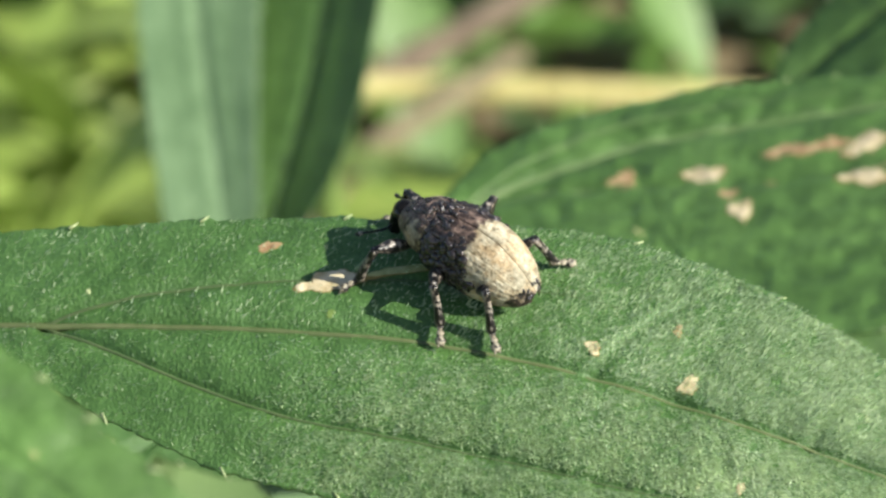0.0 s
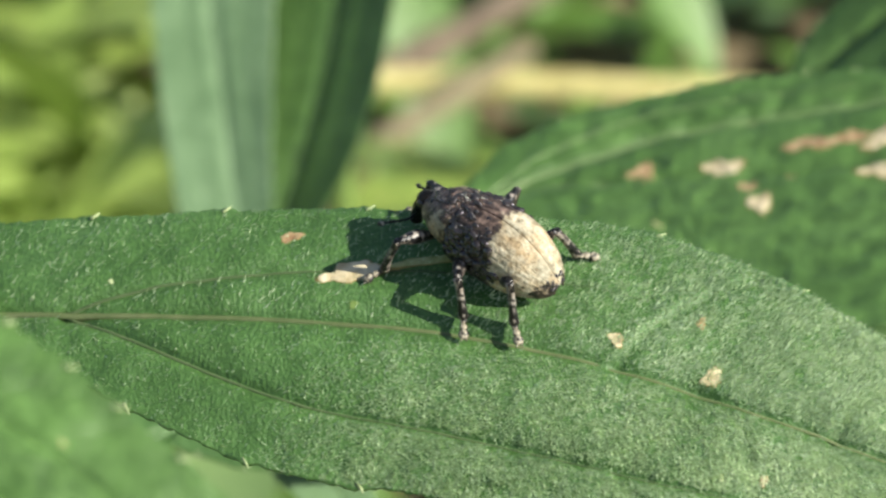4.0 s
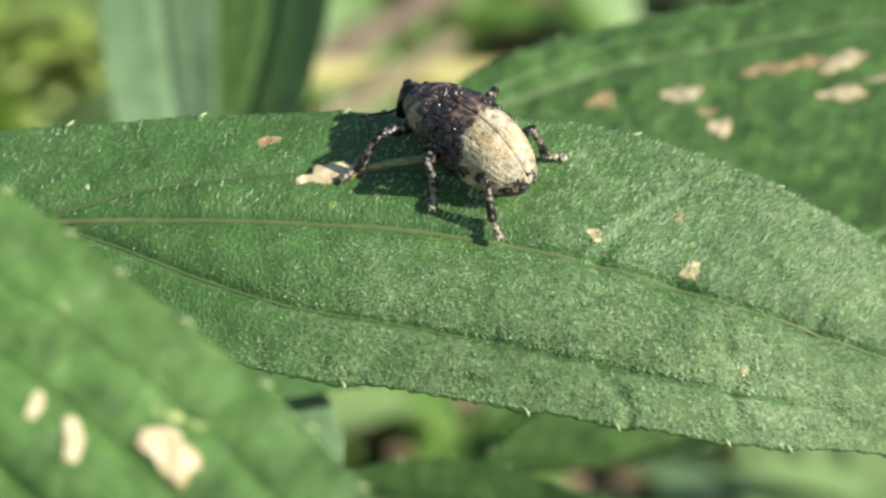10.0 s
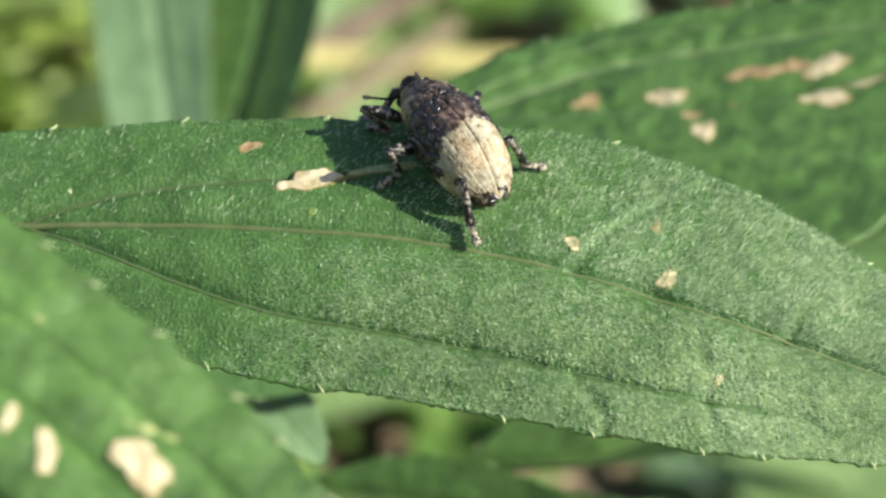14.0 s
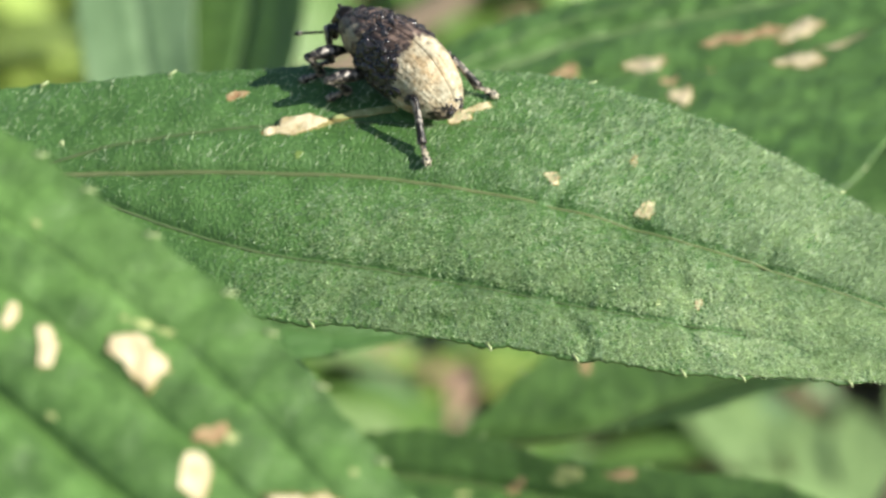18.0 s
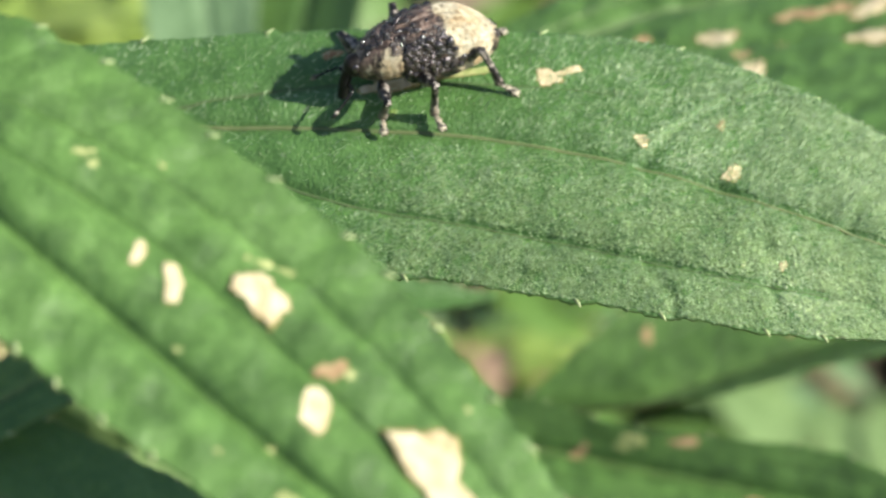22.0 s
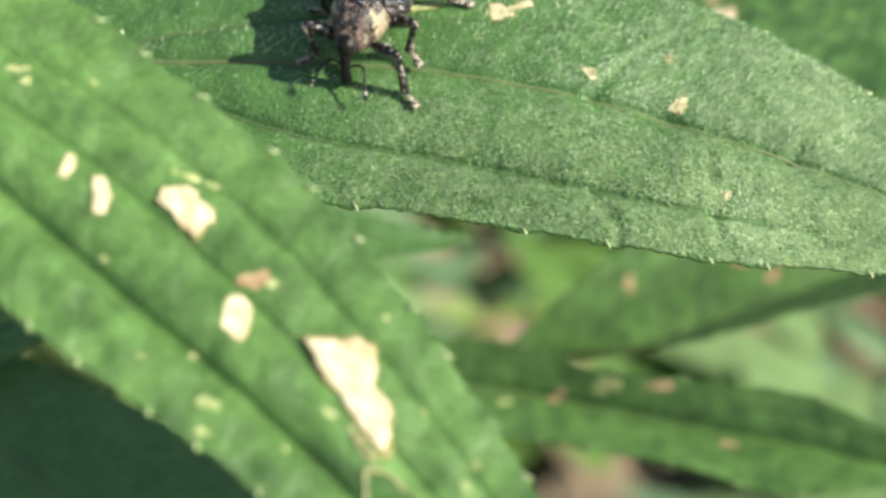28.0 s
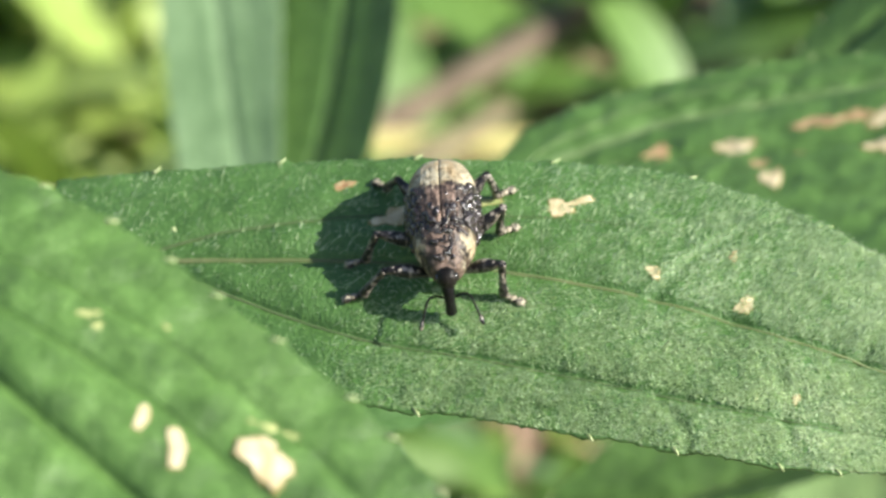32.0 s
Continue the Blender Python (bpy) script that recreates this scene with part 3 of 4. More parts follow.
SHADED_B = Blade([
    (-32.16, 27.83, -54.85, 1.06, 0, 1.11, 0),
    (-24.08, 29.88, -54.2, 3.02, 0, 3.1, 0),
    (-15.74, 30.82, -53.92, 5.83, 0, 5.12, 0),
    (-7.33, 30.3, -54.06, 5.14, 0, 5.85, 0),
    (0.74, 28.17, -54.74, 2.63, 0, 4.9, 0),
    (8.12, 24.27, -55.97, 0.46, 0, 0.65, 0),
], (0, -0.301, 0.954), fork=0.05, seed=8, quilt=0.6, ribs=(0.4, 0.4))
SHADED_C = Blade([
    (-45.92, 17.06, -38.86, 1.42, 0.0, 1.44, -0.0),
    (-40.68, 19.51, -37.44, 2.18, 0.0, 2.31, 0.0),
    (-35.48, 22.13, -35.91, 2.71, 0.0, 2.74, 0.0),
    (-30.34, 24.85, -34.33, 2.83, 0.0, 2.75, -0.0),
    (-25.26, 27.65, -32.7, 2.17, -0.0, 2.04, -0.0),
    (-20.49, 30.83, -30.85, 0.65, -0.0, 0.51, -0.0),
], (0, -0.503, 0.864), fork=0.05, seed=10, quilt=0.5, ribs=(0.4, 0.4))
UNDER = Blade([
    (-28.04, 47.01, -40.31, 1.69, -0, 2.73, 0),
    (-22.17, 46.32, -40.62, 2.39, -0, 4.17, 0),
    (-16.24, 45.52, -40.96, 2.56, -0, 5.14, -0),
    (-10.34, 44.55, -41.4, 2.12, -0, 4.19, -0),
    (-4.48, 43.45, -41.89, 1.39, -0, 1.61, -0),
    (1.5, 43.58, -41.83, 0.21, 0, 0.21, -0),
], (0, -0.406, 0.914), fork=0.05, seed=9, quilt=0.5, ribs=(0.4, 0.4))

RIGHT_B = Blade([
    (31, 102.61, -48.13, 0.73, 0, 0.7, 0),
    (34.24, 104.26, -44.64, 3.47, 0, 4.08, 0),
    (37.93, 105.15, -41.37, 4.36, 0, 5.63, 0),
    (42.08, 105.75, -37.98, 5.24, 0, 5.46, 0),
    (46.66, 106.07, -34.48, 4.4, 0, 4.12, 0),
    (50.66, 106.19, -31.54, 0.43, 0, 0.43, 0),
], (-0.5, -0.5, 0.7), fork=0.05, seed=12, quilt=0.4, ribs=(0.4, 0.4), groove=1.6)
PALE_UNDER = Blade([
    (-19.43, 51.91, -42.99, 0.62, 0, 0.39, 0),
    (-15.68, 48.9, -44.75, 3.08, 0, 2.72, 0),
    (-12.42, 45.88, -46.45, 3.11, 0, 3.07, 0),
    (-9.66, 42.88, -48.09, 2.42, 0, 2.36, 0),
    (-7.4, 40.56, -49.37, 0.44, 0, 0.37, 0),
], (0.1, -0.4, 0.9), fork=0.05, seed=13, quilt=0.0, ribs=(0.1, 0.1), groove=0.6)
RIGHT_C = Blade([
    (36.88, 88.08, -66.46, 0.63, 0, 0.69, 0),
    (42.07, 89.24, -64.67, 4.79, 0, 5.32, 0),
    (47.75, 89.91, -62.91, 6.97, 0, 7.38, 0),
    (54.48, 90.25, -60.97, 7.25, 0, 6.99, 0),
    (61.12, 90.26, -59.17, 5.41, 0, 5.27, 0),
    (66.04, 90.1, -57.88, 0.59, 0, 0.61, 0),
], (-0.25, -0.3, 0.92), fork=0.05, seed=15, quilt=0.4, ribs=(0.4, 0.4), groove=1.4)
MAIN_SPOTS = [
    (0.2658, 0.718, 1.16, 0.85, -2, DRY_BROWN), (0.5365, 0.171, 0.95, 0.85, 17, DRY), (0.5942, 0.450, 0.5, 0.95, 23, DRY_BROWN),
    (0.6159, 0.118, 1.25, 1.0, 22, DRY), (0.6780, -0.472, 0.4, 0.75, 15, DRY), (0.6471, -0.527, 0.34, 0.36, 14, TOOTH), (0.3280, 0.137, 0.5, 0.45, 3, STEM), 
    (0.4469, 0.567, 1.7, 1.2, 9, DRY),
    (0.4625, 0.640, 1.5, 0.7, 20, DRY), (0.1235, 0.3, 0.3, 0.3, 0, TOOTH), (0.7835, -0.3, 0.35, 0.3, 0, TOOTH), (0.7535, 0.4, 0.3, 0.4, 0, TOOTH)]
MAIN_PATCHES = [
    ([(0.2909, 0.3516), (0.2951, 0.3855), (0.3066, 0.3862), (0.3048, 0.4598), (0.3086, 0.4885), (0.3201, 0.5121), (0.3317, 0.5307), (0.3391, 0.5149), (0.3506, 0.4727), (0.3477, 0.4271), (0.3435, 0.3981), (0.3347, 0.3627), (0.3262, 0.3059), (0.3168, 0.2932), (0.3069, 0.3138), (0.2977, 0.2906), (0.2925, 0.3124)], DRY),
    ([(0.3475, 0.4887), (0.3639, 0.5564), (0.39, 0.6091), (0.402, 0.6337), (0.404, 0.5789), (0.3828, 0.5204), (0.3651, 0.4892), (0.3501, 0.4502)], PALE)]
MAIN_TEETH = [[0.096, 0.208, 0.325, 0.434, 0.542, 0.660, 0.763, 0.85, 0.93], [0.16, 0.265, 0.363, 0.525, 0.598, 0.683, 0.728, 0.81, 0.88, 0.94]]
NEAR_SPOTS = [
    (0.418, 0.42, 0.9, 0.35, 49, PALE), (0.435, 0.49, 0.6, 0.35, 30, PALE), (0.405, 0.36, 0.35, 0.25, 49, PALE), (0.5251, 0.136, 1.25, 0.95, 52, DRY_BROWN),
    (0.240, 0.27, 0.7, 0.4, 41, PALE), (0.256, 0.24, 0.5, 0.35, 41, PALE), (0.247, 0.33, 0.4, 0.3, 41, PALE), (0.5891, -0.7238, 0.85, 0.75, 48, PALE), (0.6577, -0.186, 0.5, 0.5, 54, PALE), (0.5415, -0.494, 0.3, 0.32, 49, PALE),
    (0.4263, -0.408, 0.36, 0.3, 47, PALE)]
NEAR_DOTS = [
    (0.6085, -0.907, 0.6, 0.4, 47, PALE), (0.5378, 0.205, 0.65, 0.3, 53, PALE), (0.30, 0.55, 0.3, 0.3, 0, PALE),
    (0.70, 0.5, 0.25, 0.25, 0, PALE), (0.62, 0.75, 0.28, 0.28, 0, PALE), (0.52, -0.75, 0.25, 0.25, 0, PALE), (0.73, -0.66, 0.4, 0.3, 20, PALE), (0.77, 0.35, 0.5, 0.4, 20, PALE), (0.66, -0.6, 0.25, 0.25, 0, PALE), (0.76, 0.6, 0.4, 0.3, 0, PALE)]
NEAR_HOLES = [
    [(0.6771, -0.15), (0.6878, -0.142), (0.7086, -0.168), (0.7106, -0.215), (0.6986, -0.21)],
    [(0.7165, -0.315), (0.7191, -0.223), (0.7309, -0.154), (0.7548, -0.16), (0.779, -0.157), (0.799, -0.173), (0.8201, -0.298), (0.8492, -0.628), (0.8365, -0.828), (0.7945, -0.668), (0.7636, -0.642), (0.7445, -0.56), (0.7255, -0.411)]]
NEAR_PATCHES = [
    ([(0.5873, 0.065), (0.5987, 0.245), (0.6177, 0.46), (0.6303, 0.577), (0.6507, 0.402), (0.6629, 0.262), (0.6824, 0.296), (0.7006, 0.129), (0.7146, -0.048), (0.711, -0.14), (0.6878, -0.11), (0.6568, -0.065), (0.6223, -0.03)], DRY),
    ([(0.4117, 0.061), (0.4069, 0.184), (0.4168, 0.316), (0.4331, 0.376), (0.439, 0.307), (0.4566, 0.346), (0.4656, 0.251), (0.465, 0.045), (0.4459, 0.036), (0.4307, 0.081)], DRY),
    ([(0.5212, -0.093), (0.5282, -0.004), (0.5462, -0.033), (0.5613, -0.183), (0.5658, -0.283), (0.541, -0.281)], DRY),
    ([(0.3596, -0.082), (0.3668, -0.019), (0.3879, -0.093), (0.3995, -0.23), (0.3892, -0.272), (0.3764, -0.17)], DRY),
    ([(0.3292, -0.059), (0.3367, -0.035), (0.3458, -0.099), (0.349, -0.21), (0.3404, -0.22)], DRY)]
RIGHT_SPOTS = [
    (0.304, -0.242, 2.6, 2.4, 30, DRY_BROWN), (0.469, -0.244, 3.5, 1.9, 12, DRY), (0.506, -0.345, 1.6, 1.3, 0, DRY_BROWN), (0.526, -0.432, 2.3, 2.9, 20, DRY), (0.598, -0.184, 1.6, 1.2, 0, DRY_BROWN),
    (0.623, -0.170, 4, 1.4, 6, DRY_BROWN), (0.671, -0.178, 3.8, 1.6, 4, DRY_BROWN), (0.725, -0.199, 3.2, 2.4, 0, DRY), (0.716, -0.344, 3.2, 2.4, 0, DRY), (0.526, -0.001, 0.8, 0.7, 0, DRY_BROWN),
    (0.589, -0.299, 1, 0.7, 0, DRY_BROWN), (0.281, -0.648, 0.8, 0.8, 0, PALE), (0.776, -0.311, 3, 1.6, 0, DRY)]
LOW_B_SPOTS = [(0.52, 0.62, 3.0, 0.9, 5, PALE), (0.60, 0.80, 2.2, 0.8, 0, DRY_BROWN), (0.43, 0.1, 2.0, 0.9, 20, DRY_BROWN), (0.72, -0.3, 1.5, 0.8, 0, DRY_BROWN), (0.34, -0.3, 1.4, 0.8, 0, PALE)]
LOW_A_SPOTS = [(0.20, -0.3, 2.6, 1.2, 20, DRY_BROWN), (0.30, 0.65, 2.2, 1.3, 0, DRY_BROWN), (0.52, 0.45, 2.0, 1.4, 0, DRY_BROWN), (0.56, 0.2, 1.6, 1.2, 0, DRY_BROWN)]
SHADED_SPOTS = [(0.5, -0.25, 0.8, 0.7, 0, DRY_BROWN), (0.33, 0.2, 0.7, 0.5, 0, DRY_BROWN)]


def stalk(points, radii, parent, material, label=""):
    f = np.linspace(0, 1, 80)
    return part("stem", tube(curve(points, f), np.interp(f, np.linspace(0, 1, len(radii)), radii), 12), material, parent, label)


plant = empty("goldenrod", (0, 0, 0), "green weed with lance-shaped toothed leaves and bleached feeding marks", "plant", "weeds")
stalk([(-74, 76, GROUND / MM), (-68, 59, -640), (-64, 47, -390), (-60, 36, -230), (-58, 28, -120), (-56, 18, -40), (-53, 8, 10), (-52, 4, 60)], [3.4, 3.1, 2.8, 2.5, 2.2, 2.0, 1.7, 1.4], plant, STEM, "round green hairy stem")
leaf(MAIN, plant, LEAF, "broad hairy green leaf under the weevil", teeth=MAIN_TEETH, tooth_size=0.65, cells=(230, 120), spots=MAIN_SPOTS, patches=MAIN_PATCHES, hairs=320000, rib_lift=-0.03, base=(-52.5, 6, 0))
leaf(NEAR, plant, LEAF_NEAR, "green leaf with large bleached patches and an eaten hole", teeth=17, tooth_size=0.5, cells=(250, 130), spots=NEAR_SPOTS + NEAR_DOTS, patches=NEAR_PATCHES, holes=NEAR_HOLES, rib=VEIN, rib_lift=-0.1, base=(-52.5, 6, 26))
leaf(SHADED, plant, LEAF, "lower green leaf partly in shade", teeth=9, cells=(120, 60), spots=SHADED_SPOTS, base=(-56, 17.5, -32))
leaf(SHADED_B, plant, LEAF, "small lower green leaf partly in shade", teeth=8, cells=(120, 60), base=(-57, 22, -72))
leaf(SHADED_C, plant, LEAF, "narrow shaded green leaf near the stem", teeth=6, cells=(100, 40), base=(-57, 24, -60))
leaf(PALE_UNDER, plant, LEAF_PALE, "pale green leaf low under the others", teeth=5, cells=(100, 50), base=(-57, 23, -64))
leaf(UNDER, plant, LEAF, "narrow green leaf below the weevil's leaf", teeth=6, cells=(120, 60), base=(-55.5, 16.5, -26))
other = empty("goldenrod", (0, 0, 0), "green weed behind, its leaves marked with brown dry patches", "plant", "weeds")
stalk([(98, 116, GROUND / MM), (95, 110, -640), (93, 106, -390), (91, 102, -230), (90, 100, -120), (88, 96, -60), (87, 94, -20), (86, 93, 10)], [3.4, 3.1, 2.8, 2.5, 2.2, 2.0, 1.7, 1.4], other, STEM, "round green stem")
leaf(RIGHT, other, LEAF_NEAR, "green leaf with brown dry patches", teeth=12, cells=(150, 80), spots=RIGHT_SPOTS, rib=RIB_PALE, rib_lift=0.0, rib_size=1.55, base=(87.5, 95, -38), at_tip=True)
leaf(RIGHT_B, other, LEAF_NEAR, "plain green leaf farther back", teeth=8, cells=(100, 50), base=(88, 96.5, -30), at_tip=True)
leaf(RIGHT_C, other, LEAF_NEAR, "plain green leaf lower down", teeth=7, cells=(100, 50), base=(89, 98, -58), at_tip=True)
leaf(LOW_A, other, LEAF_NEAR, "lower green leaf", teeth=10, cells=(120, 60), spots=LOW_A_SPOTS, base=(88, 96.5, -66), at_tip=True)
leaf(LOW_B, other, LEAF_NEAR, "lower green leaf with pale marks", teeth=10, cells=(120, 60), spots=LOW_B_SPOTS, base=(88.5, 97.5, -84), at_tip=True)
third = empty("goldenrod", (0, 0, 0), "green weed farther off with a hanging folded leaf", "plant", "weeds")
stalk([(-22, 232, GROUND / MM), (-22, 229, -640), (-22, 227, -390), (-22, 225, -230), (-22, 224, -120), (-22, 220, -60), (-21, 214, 0)], [3.4, 3.1, 2.8, 2.5, 2.2, 2.0, 1.6], third, STEM, "round green stem")
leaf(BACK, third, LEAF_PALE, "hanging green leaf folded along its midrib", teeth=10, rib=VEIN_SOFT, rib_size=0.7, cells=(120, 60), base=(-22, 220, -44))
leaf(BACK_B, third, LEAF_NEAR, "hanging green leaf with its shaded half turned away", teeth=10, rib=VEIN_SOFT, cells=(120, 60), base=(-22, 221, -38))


# ---- the undergrowth far behind ----
def bar(name, points, radii, material, label, category):
    """A jointed stalk: its lengths, and the swollen nodes between them."""
    thing = empty(name, points[0], label, category)
    base = np.asarray(points[0], float)
    for k in range(4):
        f = np.linspace(k / 4, (k + 1) / 4, 9)
        r = np.interp(f, np.linspace(0, 1, len(radii)), radii)
        part("segment", tube(curve(points, f) - base, r, 10), material, thing)
        if k < 3:
            g = np.linspace((k + 1) / 4 - 0.02, (k + 1) / 4 + 0.02, 5)
            part("node", tube(curve(points, g) - base, r[-1] * np.array([1.0, 1.12, 1.22, 1.12, 1.0]), 10), material, thing)
    return thing


bar("dry_stalk", [(-112, 1443, -845), (20, 1446, -850), (110, 1445, -854), (249, 1448, -862)], [9.8, 10.1, 9.4, 8.2], STRAW, "pale yellow dry grass stalk lying low", "stalk")
bar("brown_stem", [(-216, 1139, -1010), (-104, 1248, -820), (-14, 1371, -808), (31, 1420, -805)], [8.6, 9.0, 8.6, 7.1], TWIG, "brown woody stem leaning aslant", "stem")
bar("brown_stem", [(-228, 1387, -1007), (-115, 1476, -894), (-44, 1551, -882), (72, 1638, -856), (170, 1716, -834)], [12.8, 12.8, 12.4, 12.0, 11.2], TWIG_DARK, "dull brown dead stem leaning aslant behind", "stem")
bar("brown_stem", [(-355, 1180, -1000), (-312, 1192, -918), (-288, 1199, -873), (-266, 1206, -828)], [15, 18, 16, 7], TWIG_PALE, "pale brown dead stem leaning aslant", "stem")
bar("dry_stalk", [(-60, 96, -1018), (-20, 100, -700), (15, 106, -380), (40, 112, -200), (64, 122, -112), (84, 128, -80)], [2.6, 2.2, 1.8, 1.5, 1.4, 1.2], TWIG_PALE, "thin pale dry stalk", "stalk")


def undergrowth(name, label, count, seed, box, size, material, upright, ring=None):
    """Many small bent blades over a patch of ground; box and size in millimetres."""
    rng = random.Random(seed)
    verts, faces = [], []
    for _ in range(count):
        if ring:
            turn, far = rng.uniform(0, math.tau), ring[0] + (ring[1] - ring[0]) * rng.random() ** 0.8
            x, y, z = far * math.cos(turn), 880 + far * math.sin(turn), rng.uniform(*box[2])
        else:
            x, y, z = (rng.uniform(*b) for b in box)
        a, tilt = rng.uniform(0, math.tau), rng.uniform(*upright)
        ln, wd = rng.uniform(*size), rng.uniform(0.22, 0.4)
        f = Vector((math.cos(a) * math.cos(tilt), math.sin(a) * math.cos(tilt), math.sin(tilt)))
        s = f.cross(Vector((0, 0, 1))).normalized()
        n = s.cross(f)
        k0 = len(verts)
        for i in range(7):
            q = i / 6
            w = ln * wd * math.sin(math.pi * min(q * 0.92 + 0.08, 1)) * 0.5
            c = Vector((x, y, z)) + f * (ln * q) - n * (ln * 0.35 * q * q)
            for side in (-1, 0, 1):
                verts.append(tuple((c + s * (w * side) + n * (0.18 * w * abs(side))) * MM))
        for i in range(6):
            for e in (0, 1):
                p = k0 + i * 3 + e
                faces.append((p, p + 1, p + 4, p + 3))
    me = bpy.data.meshes.new(name)
    me.from_pydata(verts, [], faces)
    me.materials.append(material)
    for p in me.polygons:
        p.use_smooth = True
    return tagged(new(name, me), label, "undergrowth", kind="stuff")


undergrowth("low_weeds", "bright yellow-green low weeds on the ground", 290, 5, ((-561, -149), (1218, 1893), (-1007, -831)), (112, 243), YELLOW_GREEN, (0.1, 1.2))
undergrowth("low_weeds", "dull green low weeds on the ground", 40, 15, ((-36, 564), (1255, 1893), (-1007, -943)), (93, 168), LEAF_FAR, (0.1, 0.8))
undergrowth("low_weeds", "green low weeds on the ground", 110, 6, ((-599, 639), (1480, 2268), (-1015, -887)), (131, 300), LEAF_FAR, (0.1, 1.2))
undergrowth("low_weeds", "green low weeds on the ground", 30, 8, ((-261, 414), (468, 843), (-1015, -943)), (93, 187), LEAF_FAR, (0.1, 1.0))
undergrowth("low_weeds", "yellow-green low weeds on the ground", 14, 18, ((-149, 339), (543, 880), (-1007, -977)), (60, 112), LEAF_FAR, (0.1, 0.8))
undergrowth("low_weeds", "pale whitish-green leaves low on the ground", 7, 31, ((200, 290), (1770, 1850), (-1000, -950)), (75, 112), LEAF_PALE, (0.3, 1.0))
undergrowth("low_weeds", "bright yellow-green weeds low on the ground", 8, 33, ((-291, -141), (1124, 1300), (-1007, -962)), (67, 112), YELLOW_GREEN, (0.1, 0.7))
undergrowth("low_weeds", "broad pale green weed leaves low on the ground", 22, 35, ((-318, -130), (1087, 1349), (-943, -868)), (150, 225), LEAF_GROUND, (-0.1, 0.25))
undergrowth("low_weeds", "pale green weeds low on the ground", 5, 34, ((-14, 24), (1263, 1323), (-1000, -962)), (52, 90), LEAF_PALE, (0.3, 0.9))
undergrowth("low_weeds", "yellow-green weeds low on the ground", 10, 41, ((-96, -14), (1255, 1387), (-992, -947)), (52, 90), LEAF_PALE, (0.1, 0.8))
undergrowth("low_weeds", "pale green weed leaves low on the ground", 46, 42, ((180, 451), (1012, 1237), (-988, -947)), (93, 168), LEAF_GROUND, (0.0, 0.35))
undergrowth("low_weeds", "small green weeds among dry leaves on the ground", 90, 51, ((-240, 264), (940, 1405), (-992, -965)), (50, 110), LEAF_PALE, (0.0, 0.5))
undergrowth("low_weeds", "dull green weeds low on the ground", 60, 61, ((-120, 130), (1120, 1330), (-1000, -950)), (60, 130), LEAF_FAR, (0.0, 0.5))
undergrowth("low_weeds", "pale green weeds low on the ground", 9, 62, ((20, 110), (1380, 1520), (-1000, -960)), (70, 140), LEAF_PALE, (0.0, 0.5))
undergrowth("leaf_litter", "bleached pinkish fallen leaves lying over low weeds", 9, 72, ((-10, 75), (1225, 1290), (-965, -945)), (45, 90), LITTER_PALE, (-0.1, 0.3))
undergrowth("low_weeds", "yellow-green weeds between fallen leaves", 9, 73, ((-15, 90), (1215, 1300), (-965, -935)), (40, 80), YELLOW_GREEN, (0.0, 0.5))
undergrowth("leaf_litter", "dry tan and brown fallen leaves", 2400, 7, ((-599, 714), (430, 1593), (-1011, -996)), (60, 127), LITTER, (0.0, 0.09))
undergrowth("far_weeds", "dense green weeds in the distance", 4200, 9, ((0, 0), (0, 0), (-1045, -925)), (187, 562), LEAF_FAR, (0.2, 1.3), (1575, 12000))


# ---- the weevil ----
def loft(sections, around=40):
    """A closed body from rows of x, half width, bottom, top."""
    bm = bmesh.new()
    rings = []
    for x, w, zb, zt in sections:
        c, h = (zb + zt) / 2, (zt - zb) / 2
        ring = []
        for k in range(around):
            a = k * math.tau / around
            ca, sa = math.cos(a), math.sin(a)
            y, z = math.copysign(abs(sa) ** 0.9, sa) * w, math.copysign(abs(ca) ** 0.9, ca) * h
            q = 1 + 0.035 * noise.noise((x * 2.2, y * 2.2, z * 2.2 + 3)) + 0.02 * noise.noise((x * 6, y * 6, z * 6))
            ring.append(bm.verts.new((x * MM, y * q * MM, (c + z * q) * MM)))
        rings.append(ring)
    for a, b in zip(rings, rings[1:]):
        for k in range(around):
            bm.faces.new((a[k], a[(k + 1) % around], b[(k + 1) % around], b[k]))
    bm.faces.new(rings[0][::-1])
    bm.faces.new(rings[-1])
    bmesh.ops.recalc_face_normals(bm, faces=bm.faces)
    return bm


SHELL = [(1.5, 1.62, 1.3, 3.45), (1.15, 1.88, 1.1, 3.72), (0.3, 1.98, 1.0, 3.95), (-0.7, 2.02, 0.95, 4.02), (-1.7, 1.97, 1.0, 3.86), (-2.6, 1.74, 1.05, 3.42), (-3.35, 1.36, 1.12, 2.82), (-3.9, 0.86, 1.2, 2.15), (-4.2, 0.3, 1.35, 1.75)]


def beads(lumps):
    """Small round grains at given places, of given radius, as one mesh."""
    one = bmesh.new()
    bmesh.ops.create_icosphere(one, subdivisions=2, radius=1)
    shape = np.array([v.co[:] for v in one.verts])
    tris = np.array([[v.index for v in f.verts] for f in one.faces])
    one.free()
    n = len(shape)
    rs = np.random.RandomState(5)
    verts = np.concatenate([np.asarray(p) - (0, 0, 0.35 * r) + shape * rs.uniform(0.6, 1.3, 3) * (1 + 0.15 * rs.normal(size=(n, 1))) * r for p, r in lumps]) * MM
    faces = np.concatenate([tris + k * n for k in range(len(lumps))])
    me = bpy.data.meshes.new("grains")
    me.from_pydata(verts.tolist(), [], faces.tolist())
    bm = bmesh.new()
    bm.from_mesh(me)
    bpy.data.meshes.remove(me)
    return bm


